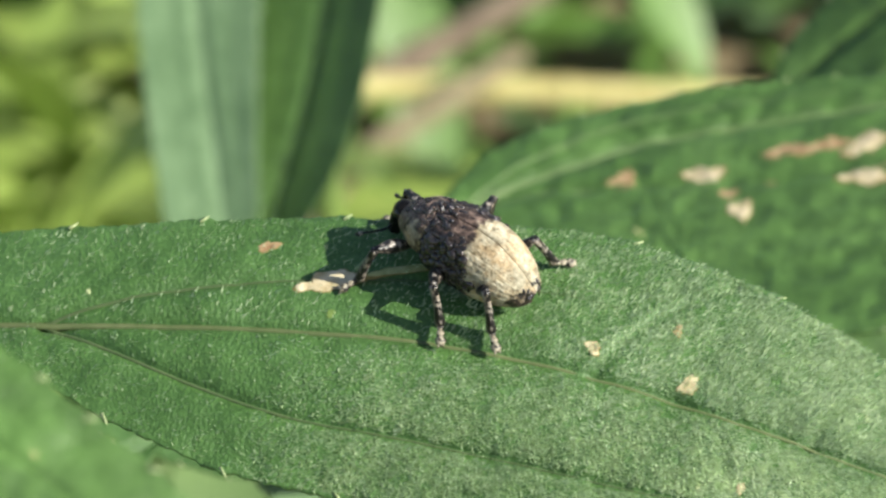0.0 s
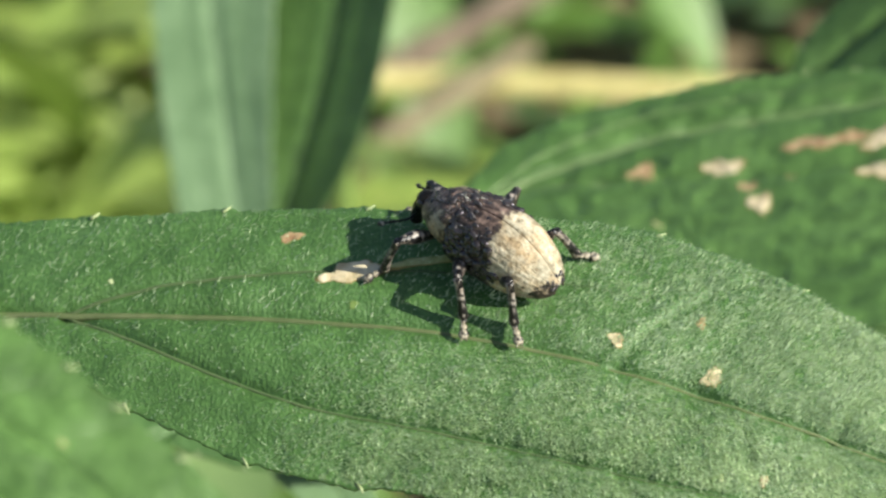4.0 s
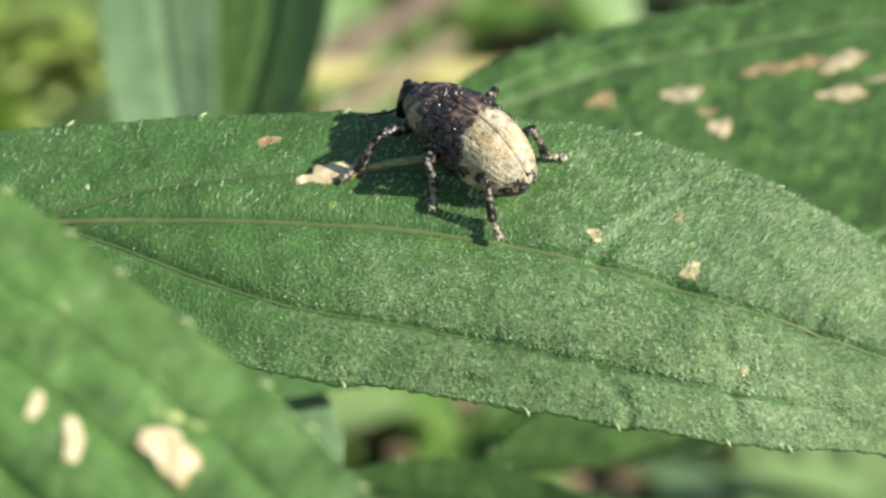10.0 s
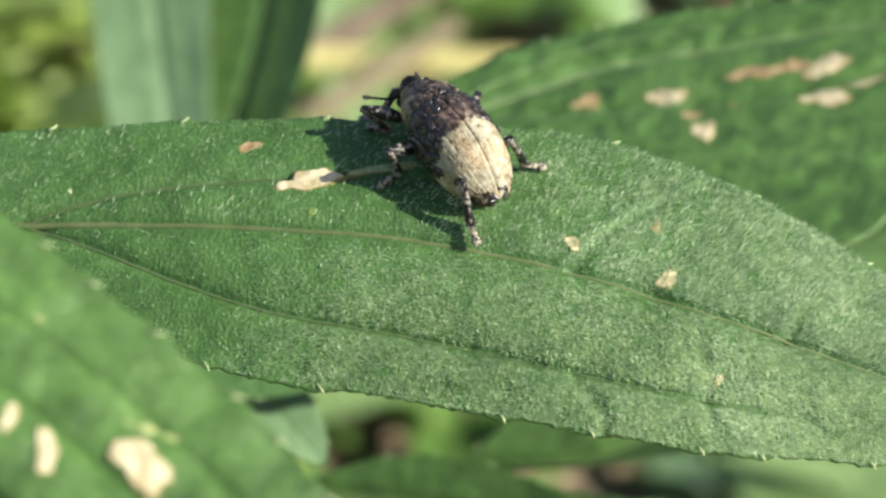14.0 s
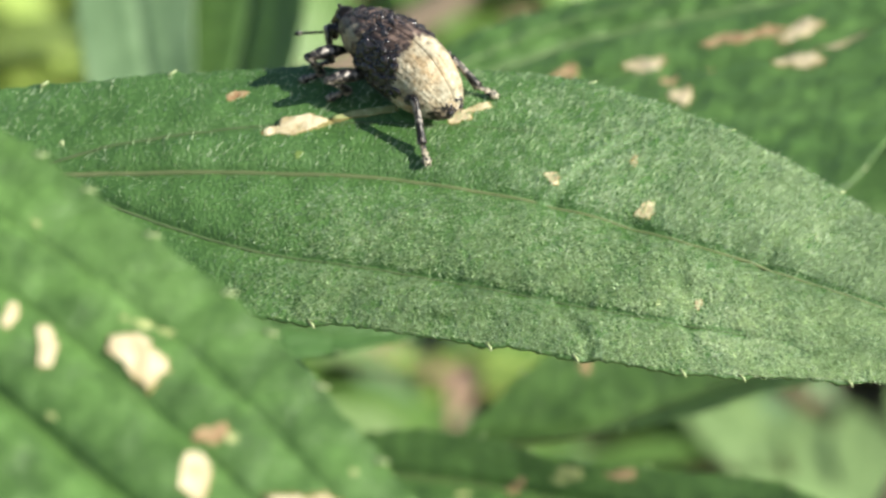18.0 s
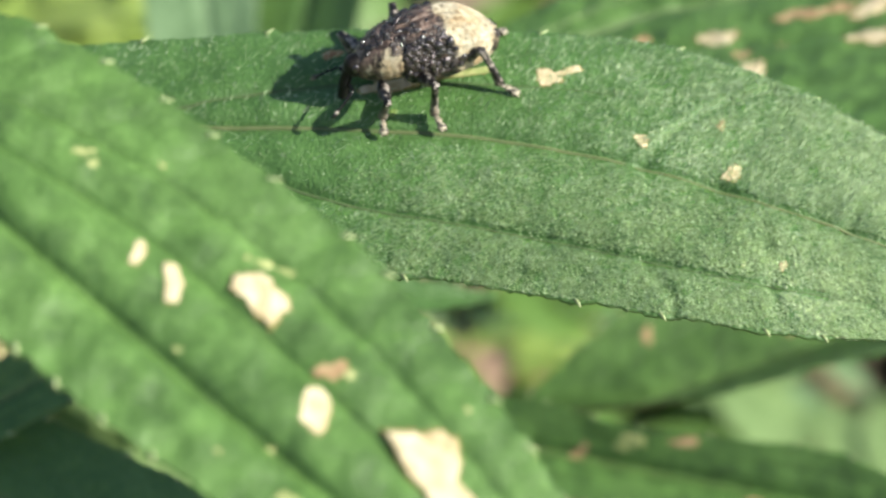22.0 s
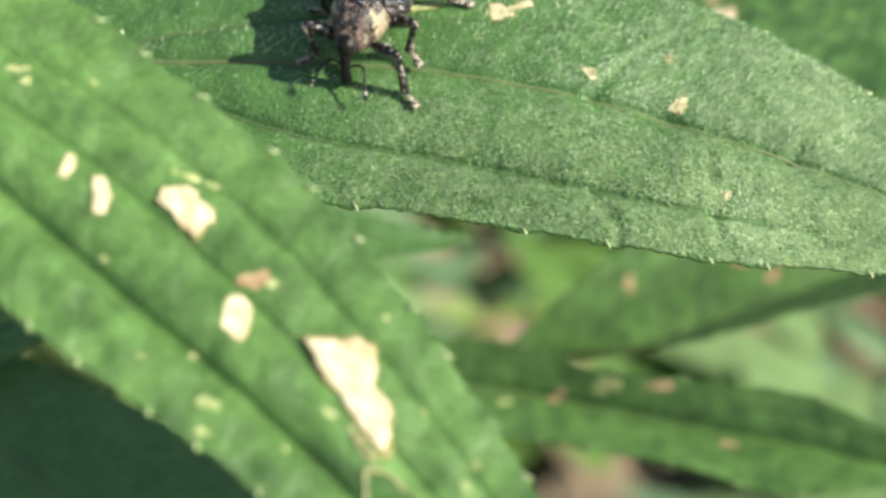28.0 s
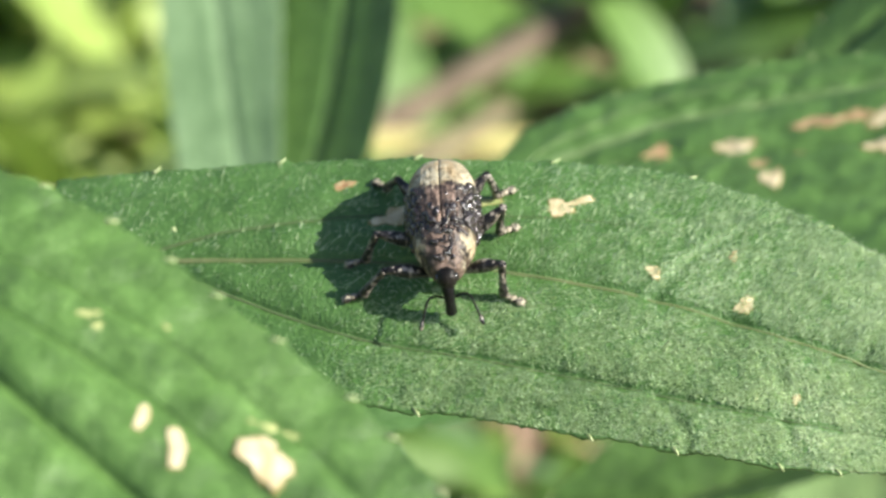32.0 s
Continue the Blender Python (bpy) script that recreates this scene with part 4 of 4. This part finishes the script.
def wing_case(side, parent):
    """One hard wing case, with rows of pits and low ridges."""
    n, m = 96, 60
    f = np.linspace(0, 1, n)
    sec = curve(SHELL, f)
    rows = []
    for i, (x, w, zb, zt) in enumerate(sec):
        row = []
        for k in range(m + 1):
            a = k / m * math.pi * 0.56
            ca, sa = max(math.cos(a), -0.2), math.sin(a)
            zm = zb + (zt - zb) * 0.25
            y = abs(sa) ** 0.86 * w
            z = zm + math.copysign(abs(ca) ** 0.86, ca) * (zt - zm)
            groove = abs(math.sin(math.pi * (k / m) * 9.0))
            pit = 0.5 + 0.5 * math.sin(x * 13 + (k * 9 // m) * 1.7)
            dent = 0.03 * (1 - groove) ** 3 * (0.5 + pit) + 0.03 * noise.noise((x * 1.6, y * 1.6, z * 1.6)) + (0.05 if k == 0 else 0)
            s = 1 - dent / max(w, 0.4)
            row.append((x, side * (y * s + 0.03), zm + (z - zm) * s))
        rows.append(row)
    bm = grid_mesh(rows if side < 0 else [r[::-1] for r in rows])
    ob = part("wing_case", bm, SCALES, parent, "cream rear and black warty front")
    sol = ob.modifiers.new("thickness", "SOLIDIFY")
    sol.thickness, sol.offset = 0.08 * MM, -1
    # shining black warts over the front
    rng = random.Random(11 + side)
    lumps = []
    for _ in range(620):
        fx, fa = rng.uniform(0.06, 0.56), rng.uniform(0.03, 0.92)
        if fx > 0.34 + 0.17 * fa + rng.uniform(-0.03, 0.03) or fa < 0.34 and rng.random() < 0.7:
            continue
        i, k = int(fx * (n - 1)), int(fa * m)
        p = rows[i][k]
        lumps.append((p, 0.09 + 0.20 * rng.random() ** 1.5))
    # a small cluster at the tail
    for _ in range(28):
        p = rows[int(rng.uniform(0.84, 0.985) * (n - 1))][int(rng.uniform(0.02, 0.55) * m)]
        if p[2] < 2.35:
            lumps.append((p, 0.06 + 0.10 * rng.random()))
    part("crust", beads(lumps), GLOSS_BLACK, ob, "shining black warts")
    return ob


def weevil_body():
    w = new("weevil")
    tagged(w, "black and cream weevil with a long curved snout", "weevil")
    part("abdomen", loft([(1.2, 0.9, 1.2, 2.4), (0.4, 1.7, 0.75, 2.6), (-1.0, 1.9, 0.7, 2.6), (-2.4, 1.6, 0.85, 2.5), (-3.4, 1.0, 1.1, 2.1), (-3.9, 0.4, 1.3, 1.8)], 28), SHELL_BLACK, w, "black underside")
    for side in (1, -1):
        wing_case(side, w)
    pro = part("thorax", loft([(1.1, 1.3, 1.1, 3.3), (1.32, 1.70, 0.95, 3.64), (1.65, 1.80, 0.9, 3.72), (2.05, 1.76, 0.9, 3.64), (2.5, 1.58, 0.95, 3.44), (2.9, 1.33, 1.05, 3.18), (3.25, 1.08, 1.15, 2.90), (3.52, 0.86, 1.25, 2.66), (3.66, 0.66, 1.4, 2.5)], 48), THORAX, w, "dark brown thorax with cream side patches")
    rng = random.Random(4)
    lumps = []
    for _ in range(300):
        x, y = rng.uniform(1.4, 3.2), rng.uniform(-1.3, 1.3)
        top = np.interp(x, [1.4, 1.65, 2.05, 2.5, 2.9, 3.25], [3.66, 3.72, 3.64, 3.44, 3.18, 2.90])
        wd = np.interp(x, [1.4, 1.65, 2.05, 2.5, 2.9, 3.25], [1.74, 1.80, 1.76, 1.58, 1.33, 1.08])
        if abs(y) > wd * 0.75 or (abs(y) > 0.55 and x > 2.0):
            continue
        z = 2.28 + (top - 2.28) * math.sqrt(max(0, 1 - (y / wd) ** 2))
        lumps.append(((x, y, z), 0.06 + 0.11 * rng.random() ** 1.5))
    part("crust", beads(lumps), GLOSS_BLACK, pro)
    hb = bmesh.new()
    bmesh.ops.create_uvsphere(hb, u_segments=28, v_segments=16, radius=1, matrix=Matrix.Translation((3.66 * MM, 0, 2.0 * MM)) @ Matrix.Diagonal((0.64 * MM, 0.64 * MM, 0.68 * MM, 1)))
    part("head", hb, HEAD, w, "round black head")
    f = np.linspace(0, 1, 22)
    snout = curve([(3.66, 0, 2.0), (4.02, 0, 1.62), (4.24, 0, 1.1), (4.34, 0, 0.55), (4.36, 0, 0.06)], f)
    part("snout", tube(snout, 0.44 - 0.13 * np.sin(f * 2.4), 16), SHELL_BLACK, w, "long curved black snout")
    for side in (1, -1):
        eb = bmesh.new()
        bmesh.ops.create_uvsphere(eb, u_segments=16, v_segments=10, radius=1, matrix=Matrix.Translation((3.78 * MM, side * 0.5 * MM, 2.10 * MM)) @ Matrix.Diagonal((0.26 * MM, 0.2 * MM, 0.3 * MM, 1)))
        part("eye", eb, GLOSS_BLACK, w, "black compound eye")
        ant = curve([(4.2, side * 0.25, 0.95), (4.14, side * 0.7, 1.10), (4.25, side * 1.15, 1.12), (4.75, side * 1.45, 0.82), (5.25, side * 1.66, 0.5)], f)
        feeler = part("feeler", tube(ant, 0.07 + 0.02 * np.sin(f * 60), 7), SHELL_BLACK, w, "thin elbowed feeler")
        cb = bmesh.new()
        d = Vector((0.6, side * 0.3, -0.42)).normalized()
        bmesh.ops.create_uvsphere(cb, u_segments=12, v_segments=8, radius=1, matrix=Matrix.Translation((5.38 * MM, side * 1.73 * MM, 0.40 * MM)) @ d.to_track_quat("X", "Z").to_matrix().to_4x4() @ Matrix.Diagonal((0.28 * MM, 0.13 * MM, 0.13 * MM, 1)))
        part("feeler_club", cb, LEG, feeler, "pale grey feeler club")
    for o in w.children_recursive:
        o.data.transform(Matrix.Diagonal((1.13, 0.99, 1.10, 1)))
    return w


# lengths of thigh and shin
LENGTHS = {"front": (2.6, 2.45), "middle": (2.9, 2.45), "hind": (2.3, 2.5)}
TARSUS = 1.4
HIPS = {"front": (2.95, 1.0, 1.15), "middle": (0.8, 1.3, 1.1), "hind": (-1.9, 1.2, 1.1)}


def leg_parts(w, femur, tibia):
    """One leg: thigh, shin and foot, each along +x from its joint."""
    f = np.linspace(0, 1, 16)
    thigh = part("thigh", tube([(femur * t, 0, 0.10 * math.sin(math.pi * t)) for t in f], 0.21 + 0.26 * np.sin(np.pi * np.clip(f * 1.05, 0, 1)) ** 1.3 * (0.55 + 0.45 * f), 12), LEG, w, "thick black speckled thigh")
    shin = part("shin", tube([(tibia * t, 0, 0.06 * math.sin(math.pi * t)) for t in f], 0.25 - 0.06 * np.sin(np.pi * f) + 0.06 * f, 10), LEG, thigh, "grey speckled shin")
    fb = bmesh.new()
    for x, r, ln in ((0.2, 0.2, 0.27), (0.6, 0.22, 0.28), (1.02, 0.3, 0.32)):
        bmesh.ops.create_uvsphere(fb, u_segments=12, v_segments=8, radius=1, matrix=Matrix.Translation((x * MM, 0, 0)) @ Matrix.Diagonal((ln * MM, r * MM, r * 0.75 * MM, 1)))
    for s in (1, -1):
        claw = tube([(1.22, s * 0.08, 0.02), (1.36, s * 0.16, 0.04), (1.44, s * 0.18, -0.06)], [0.05, 0.04, 0.01], 5)
        me = bpy.data.meshes.new("claw")
        claw.to_mesh(me)
        claw.free()
        fb.from_mesh(me)
        bpy.data.meshes.remove(me)
    foot = part("foot", fb, FOOT, thigh, "pale banded foot")
    return thigh, shin, foot


SHELL_BLACK = plain("black_shell", (0.005, 0.005, 0.005), (0.012, 0.011, 0.012), 2500, 0.30, 0.18, 0.7, 0.00010)
HEAD = plain("black_head", (0.004, 0.004, 0.004), (0.022, 0.018, 0.016), 1500, 0.34, 0.18, 0.9, 0.0002)
GLOSS_BLACK = plain("gloss_black", (0.008, 0.007, 0.007), (0.035, 0.026, 0.024), 1400, 0.17, 0.75, 0.4, 0.00005)


def speckled(name, base, speck, scale, lo, hi, rough=0.5):
    m, t, b = nodes_of(name, rough, 0.4)
    n = noise_node(t, scale, 3, 0.65)
    n2 = noise_node(t, scale * 0.35, 2)
    c = ramp(t, n.outputs["Fac"], [(lo, base), (hi, speck)])
    d = ramp(t, n2.outputs["Fac"], [(0.35, (0.55, 0.5, 0.45)), (0.65, (1, 1, 1))])
    t.links.new(blend(t, c.outputs[0], d.outputs[0], 1.0, "MULTIPLY"), b.inputs["Base Color"])
    bump(t, b, n.outputs["Fac"], 0.6, 0.0001)
    return m


LEG = speckled("leg", (0.010, 0.009, 0.010), (0.36, 0.32, 0.28), 2800, 0.50, 0.63, 0.33)
FOOT = speckled("foot", (0.02, 0.018, 0.016), (0.42, 0.38, 0.29), 2600, 0.49, 0.60, 0.5)


def body_pattern(name, thorax):
    """Cream scales over black: where each lies follows the body's own shape."""
    m, t, b = nodes_of(name, 0.55, 0.4)
    co = t.nodes.new("ShaderNodeTexCoord")
    sep = t.nodes.new("ShaderNodeSeparateXYZ")
    t.links.new(co.outputs["Object"], sep.inputs[0])

    def calc(op, x, y, clamp=False):
        n = t.nodes.new("ShaderNodeMath")
        n.operation, n.use_clamp = op, clamp
        for k, v in enumerate((x, y)):
            if isinstance(v, (int, float)):
                n.inputs[k].default_value = v
            else:
                t.links.new(v, n.inputs[k])
        return n.outputs[0]

    rag = noise_node(t, 900, 5, 0.65)
    fine = noise_node(t, 3000, 4, 0.7)
    edge_noise = noise_node(t, 2200, 4, 0.7)
    wob = calc("ADD", calc("MULTIPLY", calc("SUBTRACT", rag.outputs["Fac"], 0.5), 2.4 * MM), calc("MULTIPLY", calc("SUBTRACT", edge_noise.outputs["Fac"], 0.5), 1.6 * MM))
    ay = calc("ABSOLUTE", sep.outputs["Y"], 0)
    if thorax:
        # cream on the flanks and a thin line over the middle
        s = calc("ADD", calc("SUBTRACT", ay, 1.08 * MM), wob)
        low = calc("SUBTRACT", sep.outputs["X"], 1.55 * MM)
        s = calc("MINIMUM", s, calc("ADD", low, wob))
        s = calc("MINIMUM", s, calc("ADD", calc("SUBTRACT", 3.95 * MM, sep.outputs["X"]), wob))
        blot = noise_node(t, 1300, 5, 0.7)
        holes = calc("MULTIPLY", calc("SUBTRACT", blot.outputs["Fac"], 0.40), 8.0, True)
        fac = calc("MULTIPLY", calc("MULTIPLY", s, 5.0 / MM, True), holes)
    else:
        edge = calc("ADD", calc("MULTIPLY", ay, -0.34), -0.6 * MM)
        s = calc("ADD", calc("SUBTRACT", edge, sep.outputs["X"]), wob)
        tail = calc("ADD", calc("SUBTRACT", sep.outputs["Z"], 1.72 * MM), calc("MULTIPLY", wob, 2.6))
        tail = calc("MAXIMUM", tail, calc("ADD", calc("SUBTRACT", sep.outputs["X"], -3.95 * MM), calc("MULTIPLY", wob, 1.6)))
        s = calc("MINIMUM", s, tail)
        fac = calc("MULTIPLY", s, 4.5 / MM, True)
    cream = ramp(t, fine.outputs["Fac"], [(0.30, (0.14, 0.105, 0.065)), (0.44, (0.40, 0.355, 0.25)), (0.66, (0.62, 0.57, 0.44))])
    tint = ramp(t, rag.outputs["Fac"], [(0.38, (0.86, 0.66, 0.46)), (0.58, (1, 1, 1))])
    brown = calc("ADD", calc("ADD", calc("MULTIPLY", rag.outputs["Fac"], 0.45), calc("MULTIPLY", edge_noise.outputs["Fac"], 0.55)), calc("MULTIPLY", calc("SUBTRACT", 1.1 * MM, ay), 75.0))
    dark = ramp(t, brown, [(0.42, (0.008, 0.007, 0.007)), (0.52, (0.050, 0.034, 0.027)), (0.62, (0.21, 0.145, 0.115))])
    fleck = noise_node(t, 1700, 5, 0.7)
    flecks = ramp(t, fleck.outputs["Fac"], [(0.34, (0.52, 0.50, 0.46)), (0.46, (0.86, 0.85, 0.84)), (0.62, (1, 1, 1))])
    grey = ramp(t, noise_node(t, 620, 3, 0.6).outputs["Fac"], [(0.42, (0.66, 0.67, 0.66)), (0.58, (1, 1, 1))])
    creamy = blend(t, blend(t, blend(t, cream.outputs[0], tint.outputs[0], 0.8, "MULTIPLY"), flecks.outputs[0], 0.8, "MULTIPLY"), grey.outputs[0], 0.85, "MULTIPLY")
    col = blend(t, dark.outputs[0], creamy, fac)
    t.links.new(col, b.inputs["Base Color"])
    r = t.nodes.new("ShaderNodeMapRange")
    r.inputs["To Min"].default_value, r.inputs["To Max"].default_value = 0.36, 0.8
    t.links.new(fac, r.inputs["Value"])
    t.links.new(r.outputs[0], b.inputs["Roughness"])
    lumps = noise_node(t, 1500, 4, 0.7)
    bump(t, b, lumps.outputs["Fac"], 1.0, 0.0002)
    return m


SCALES = body_pattern("wing_case_scales", False)
THORAX = body_pattern("thorax_scales", True)
weevil = weevil_body()
LEG_SETS = {(place, side): leg_parts(weevil, *LENGTHS[place]) for place in HIPS for side in (1, -1)}


# ---- what moves ----
def leaf_normal(u, v):
    a = Vector(MAIN.at(u + 0.03, v, 0, False)) - Vector(MAIN.at(u - 0.03, v, 0, False))
    b = Vector(MAIN.at(u, v + 0.08, 0, False)) - Vector(MAIN.at(u, v - 0.08, 0, False))
    return a.cross(b).normalized()


def stand(u, v, heading, nose=0.0, roll=0.0):
    """The weevil's pose over a place on the leaf; the heading in degrees from +x towards +y, the nose raised and the left side lifted by so many degrees."""
    n = (leaf_normal(u, v) + leaf_normal(u, 0.35)).normalized()
    f = Vector((math.cos(radians(heading)), math.sin(radians(heading)), 0))
    f = (f - n * f.dot(n)).normalized()
    s = n.cross(f)
    turn = Matrix((f, s, n)).transposed().to_4x4()
    return Matrix.Translation(Vector(MAIN.at(u, v, 0.0, False)) * MM) @ turn @ pose(0, 0, 0, 0, -nose, 0) @ pose(0, 0, 0, roll, 0, 0)


BODY = [
    (0, 0.4235, 0.568, 141.7, 4.1, -0.5), (3, 0.4229, 0.568, 141.8, 4.9, 0.7), (6, 0.4233, 0.576, 143.0, 5.8, -1.3), (8, 0.4240, 0.560, 137.2, 2.6, -0.7), (10, 0.4234, 0.591, 134.3, 3.0, -0.5),
    (13, 0.4229, 0.587, 130.4, 2.8, 0.1), (14, 0.4255, 0.647, 121.5, 5.7, 2.1), (16.5, 0.4141, 0.775, 119.6, 7.3, 4.7), (17, 0.4075, 0.837, 121.0, 8.0, 4.4), (18, 0.3915, 0.835, 133.7, 10.7, 4.6),
    (19, 0.3801, 0.729, 149.3, 9.3, 3.3), (20, 0.3670, 0.584, 168.4, 8.0, 3.0), (21, 0.3525, 0.578, 174.9, 8.3, 2.4), (22, 0.3459, 0.515, 202.4, 5.3, 1.2), (23, 0.3435, 0.595, 214.8, 0.7, 2.1),
    (24, 0.3404, 0.596, 220.1, -1.5, 1.6), (28, 0.3507, 0.393, 247.8, -1.3, 0.4), (29, 0.3446, 0.343, 250.6, -1.5, 0.2), (30, 0.3430, 0.327, 252.4, -1.0, 0.1), (31, 0.3597, 0.260, 261.0, -0.7, 0.8),
    (31.5, 0.3630, 0.187, 269.4, 0.1, 0.6), (32, 0.3645, 0.139, 270.7, 0.1, 0.6),
]
# where each foot stands on the leaf: seconds, along, across, height
FEET = {
    ("front", 1): [(0, 0.3325, 0.317, 0), (3, 0.3339, 0.325, 0), (8, 0.3336, 0.322, 0), (13, 0.3306, 0.332, 0), (13.4, 0.3312, 0.340, 0), (14, 0.3572, 0.917, 0), (14.5, 0.3572, 0.937, 0), (17, 0.3416, 0.9097, 0), (18, 0.3180, 0.84, 0), (19, 0.3041, 0.316, 0), (20, 0.3222, 0.22, 0.7), (21, 0.3246, -0.063, 0), (22, 0.3246, -0.077, 0), (23, 0.3391, 0.024, 0), (24, 0.3594, -0.162, 0), (27, 0.3800, -0.200, 0), (28, 0.4007, -0.318, 0), (30, 0.3983, -0.317, 0), (31, 0.4386, -0.212, 0), (32, 0.4389, -0.238, 0)],
    ("middle", 1): [(0, 0.4216, -0.036, 0), (3, 0.4220, -0.049, 0), (6, 0.4206, -0.038, 0), (8, 0.4121, 0.123, 0), (10, 0.4086, 0.134, 0), (13, 0.3979, 0.25, 0), (14, 0.3786, 0.361, 0), (16.5, 0.3658, 0.646, 0), (17, 0.3628, 0.676, 0), (18, 0.3436, 0.652, 0), (19, 0.3515, 0.22, 0), (20, 0.3739, -0.025, 0), (21, 0.3744, -0.012, 0), (23, 0.3742, -0.025, 0), (24, 0.3744, -0.01, 0), (28, 0.3959, -0.021, 0), (29, 0.3931, 0.071, 0), (30, 0.3938, 0.174, 0.2), (31, 0.4225, 0.372, 0), (31.5, 0.4207, 0.333, 0), (32, 0.4187, 0.346, 0)],
    ("hind", 1): [(0, 0.4666, -0.015, 0), (3, 0.4657, -0.029, 0), (6, 0.4674, -0.007, 0), (13, 0.4662, -0.017, 0), (14, 0.4660, 0.003, 0), (16.5, 0.4354, 0.077, 0), (17, 0.4343, 0.078, 0), (18, 0.4360, 0.097, 0), (19, 0.4353, 0.107, 0), (20, 0.4404, 0.122, 0), (21, 0.4325, 0.299, 0), (22, 0.4279, 0.365, 0), (23, 0.4248, 0.500, 0), (24, 0.4216, 0.478, 0), (28, 0.4240, 0.600, 0), (31, 0.4138, 0.722, 0), (31.5, 0.4156, 0.693, 0), (32, 0.4076, 0.698, 0)],
    ("front", -1): [(0, 0.350, 1.08, -0.9), (13, 0.350, 1.08, -0.9), (17, 0.340, 1.05, -0.5), (19, 0.3042, 0.98, 0), (20, 0.2892, 0.75, 0), (21, 0.2830, 0.60, 0), (22, 0.2784, 0.571, 0), (23, 0.2786, 0.690, 0), (24, 0.2774, 0.650, 0), (27, 0.2850, 0.15, 0), (28, 0.2891, -0.051, 0), (30, 0.2855, -0.043, 0), (31, 0.2828, -0.29, 0), (31.5, 0.2840, -0.332, 0), (32, 0.2841, -0.333, 0)],
    ("middle", -1): [(0, 0.4322, 1.12, -0.9), (13, 0.4322, 1.12, -0.9), (17, 0.3992, 1.05, -0.4), (19, 0.3742, 1.0, 0), (21, 0.3342, 0.98, 0), (22, 0.3162, 0.92, 0), (23, 0.3042, 0.84, 0), (24, 0.2982, 0.78, 0), (27, 0.2912, 0.62, 0), (28, 0.2892, 0.48, 0), (30, 0.2890, 0.38, 0), (31, 0.2860, 0.18, 0), (32, 0.2819, -0.08, 0)],
    ("hind", -1): [(0, 0.5021, 0.734, 0), (3, 0.5027, 0.713, 0), (6, 0.5021, 0.726, 0), (8, 0.4974, 0.689, 0), (10, 0.4974, 0.685, 0), (13, 0.5005, 0.702, 0), (14, 0.4979, 0.674, 0), (16.5, 0.4770, 0.716, 0), (17, 0.4746, 0.720, 0), (18, 0.4743, 0.742, 0), (19, 0.4392, 0.945, 0), (20, 0.4242, 0.98, 0), (22, 0.4042, 0.99, 0), (24, 0.3762, 0.99, 0), (27, 0.3192, 0.97, 0), (28, 0.3072, 0.93, 0), (31, 0.2980, 0.80, 0), (31.5, 0.2960, 0.735, 0), (32, 0.2913, 0.738, 0)],
}


def along_x(origin, target, up):
    """A pose at origin whose x axis points to target."""
    x = (target - origin).normalized()
    y = up.cross(x).normalized()
    return Matrix.Translation(origin) @ Matrix((x, y, x.cross(y))).transposed().to_4x4()


def joints(hip, toe, out, spread, femur, tibia):
    """Knee and ankle of a leg, in the weevil's space, in millimetres."""
    up = Vector((0, 0, 1))
    flat = Vector((toe.x - hip.x, toe.y - hip.y, 0)).normalized()
    ankle = toe - flat * TARSUS * 0.86 + up * 0.36
    d = ankle - hip
    dist = min(max(d.length, 0.8), femur + tibia - 0.05)
    d = d.normalized()
    c = (femur**2 + dist**2 - tibia**2) / (2 * femur * dist)
    bend = Vector((0, out * spread, 1))
    side = (bend - d * d.dot(bend)).normalized()
    knee = hip + d * (femur * c) + side * (femur * math.sqrt(max(0, 1 - c * c)))
    return knee, hip + d * dist


def motions():
    times = [t for t, *_ in BODY]
    walk(weevil, [(t, stand(u, v, h, nose, roll)) for t, u, v, h, nose, roll in BODY])
    table = np.array(BODY)
    steps = sorted(set(times) | {7, 10, 12, 14, 16.3, 17.5, 18.5, 19.5, 20.5, 21.5, 22.5, 23.5, 26.2, 27.5, 28.5, 29.5, 30.5, 31.5})
    up = Vector((0, 0, 1))
    for (place, side), (thigh, shin, foot) in LEG_SETS.items():
        plan = np.array(FEET[place, side])
        rows = [[], [], []]
        hip = Vector(HIPS[place])
        hip.y *= side
        for t in steps:
            u, v, h, nose, roll = (float(np.interp(t, table[:, 0], table[:, k])) for k in (1, 2, 3, 4, 5))
            fu, fv, fl = (float(np.interp(t, plan[:, 0], plan[:, k])) for k in (1, 2, 3))
            toe = (stand(u, v, h, nose, roll).inverted() @ (Vector(MAIN.at(fu, fv, 0.16 + fl, False)) * MM)) / MM
            knee, ankle = joints(hip, toe, side, 0.05 if place == "hind" else 0.3, *LENGTHS[place])
            a = along_x(hip, knee, up)
            b, c = along_x(knee, ankle, up), along_x(ankle, toe, up)
            back = a.inverted()
            for k, m in enumerate((a, back @ b, back @ c)):
                m = m.copy()
                m.translation *= MM
                rows[k].append((t, m))
        for ob, some in zip((thigh, shin, foot), rows):
            walk(ob, some)


motions()
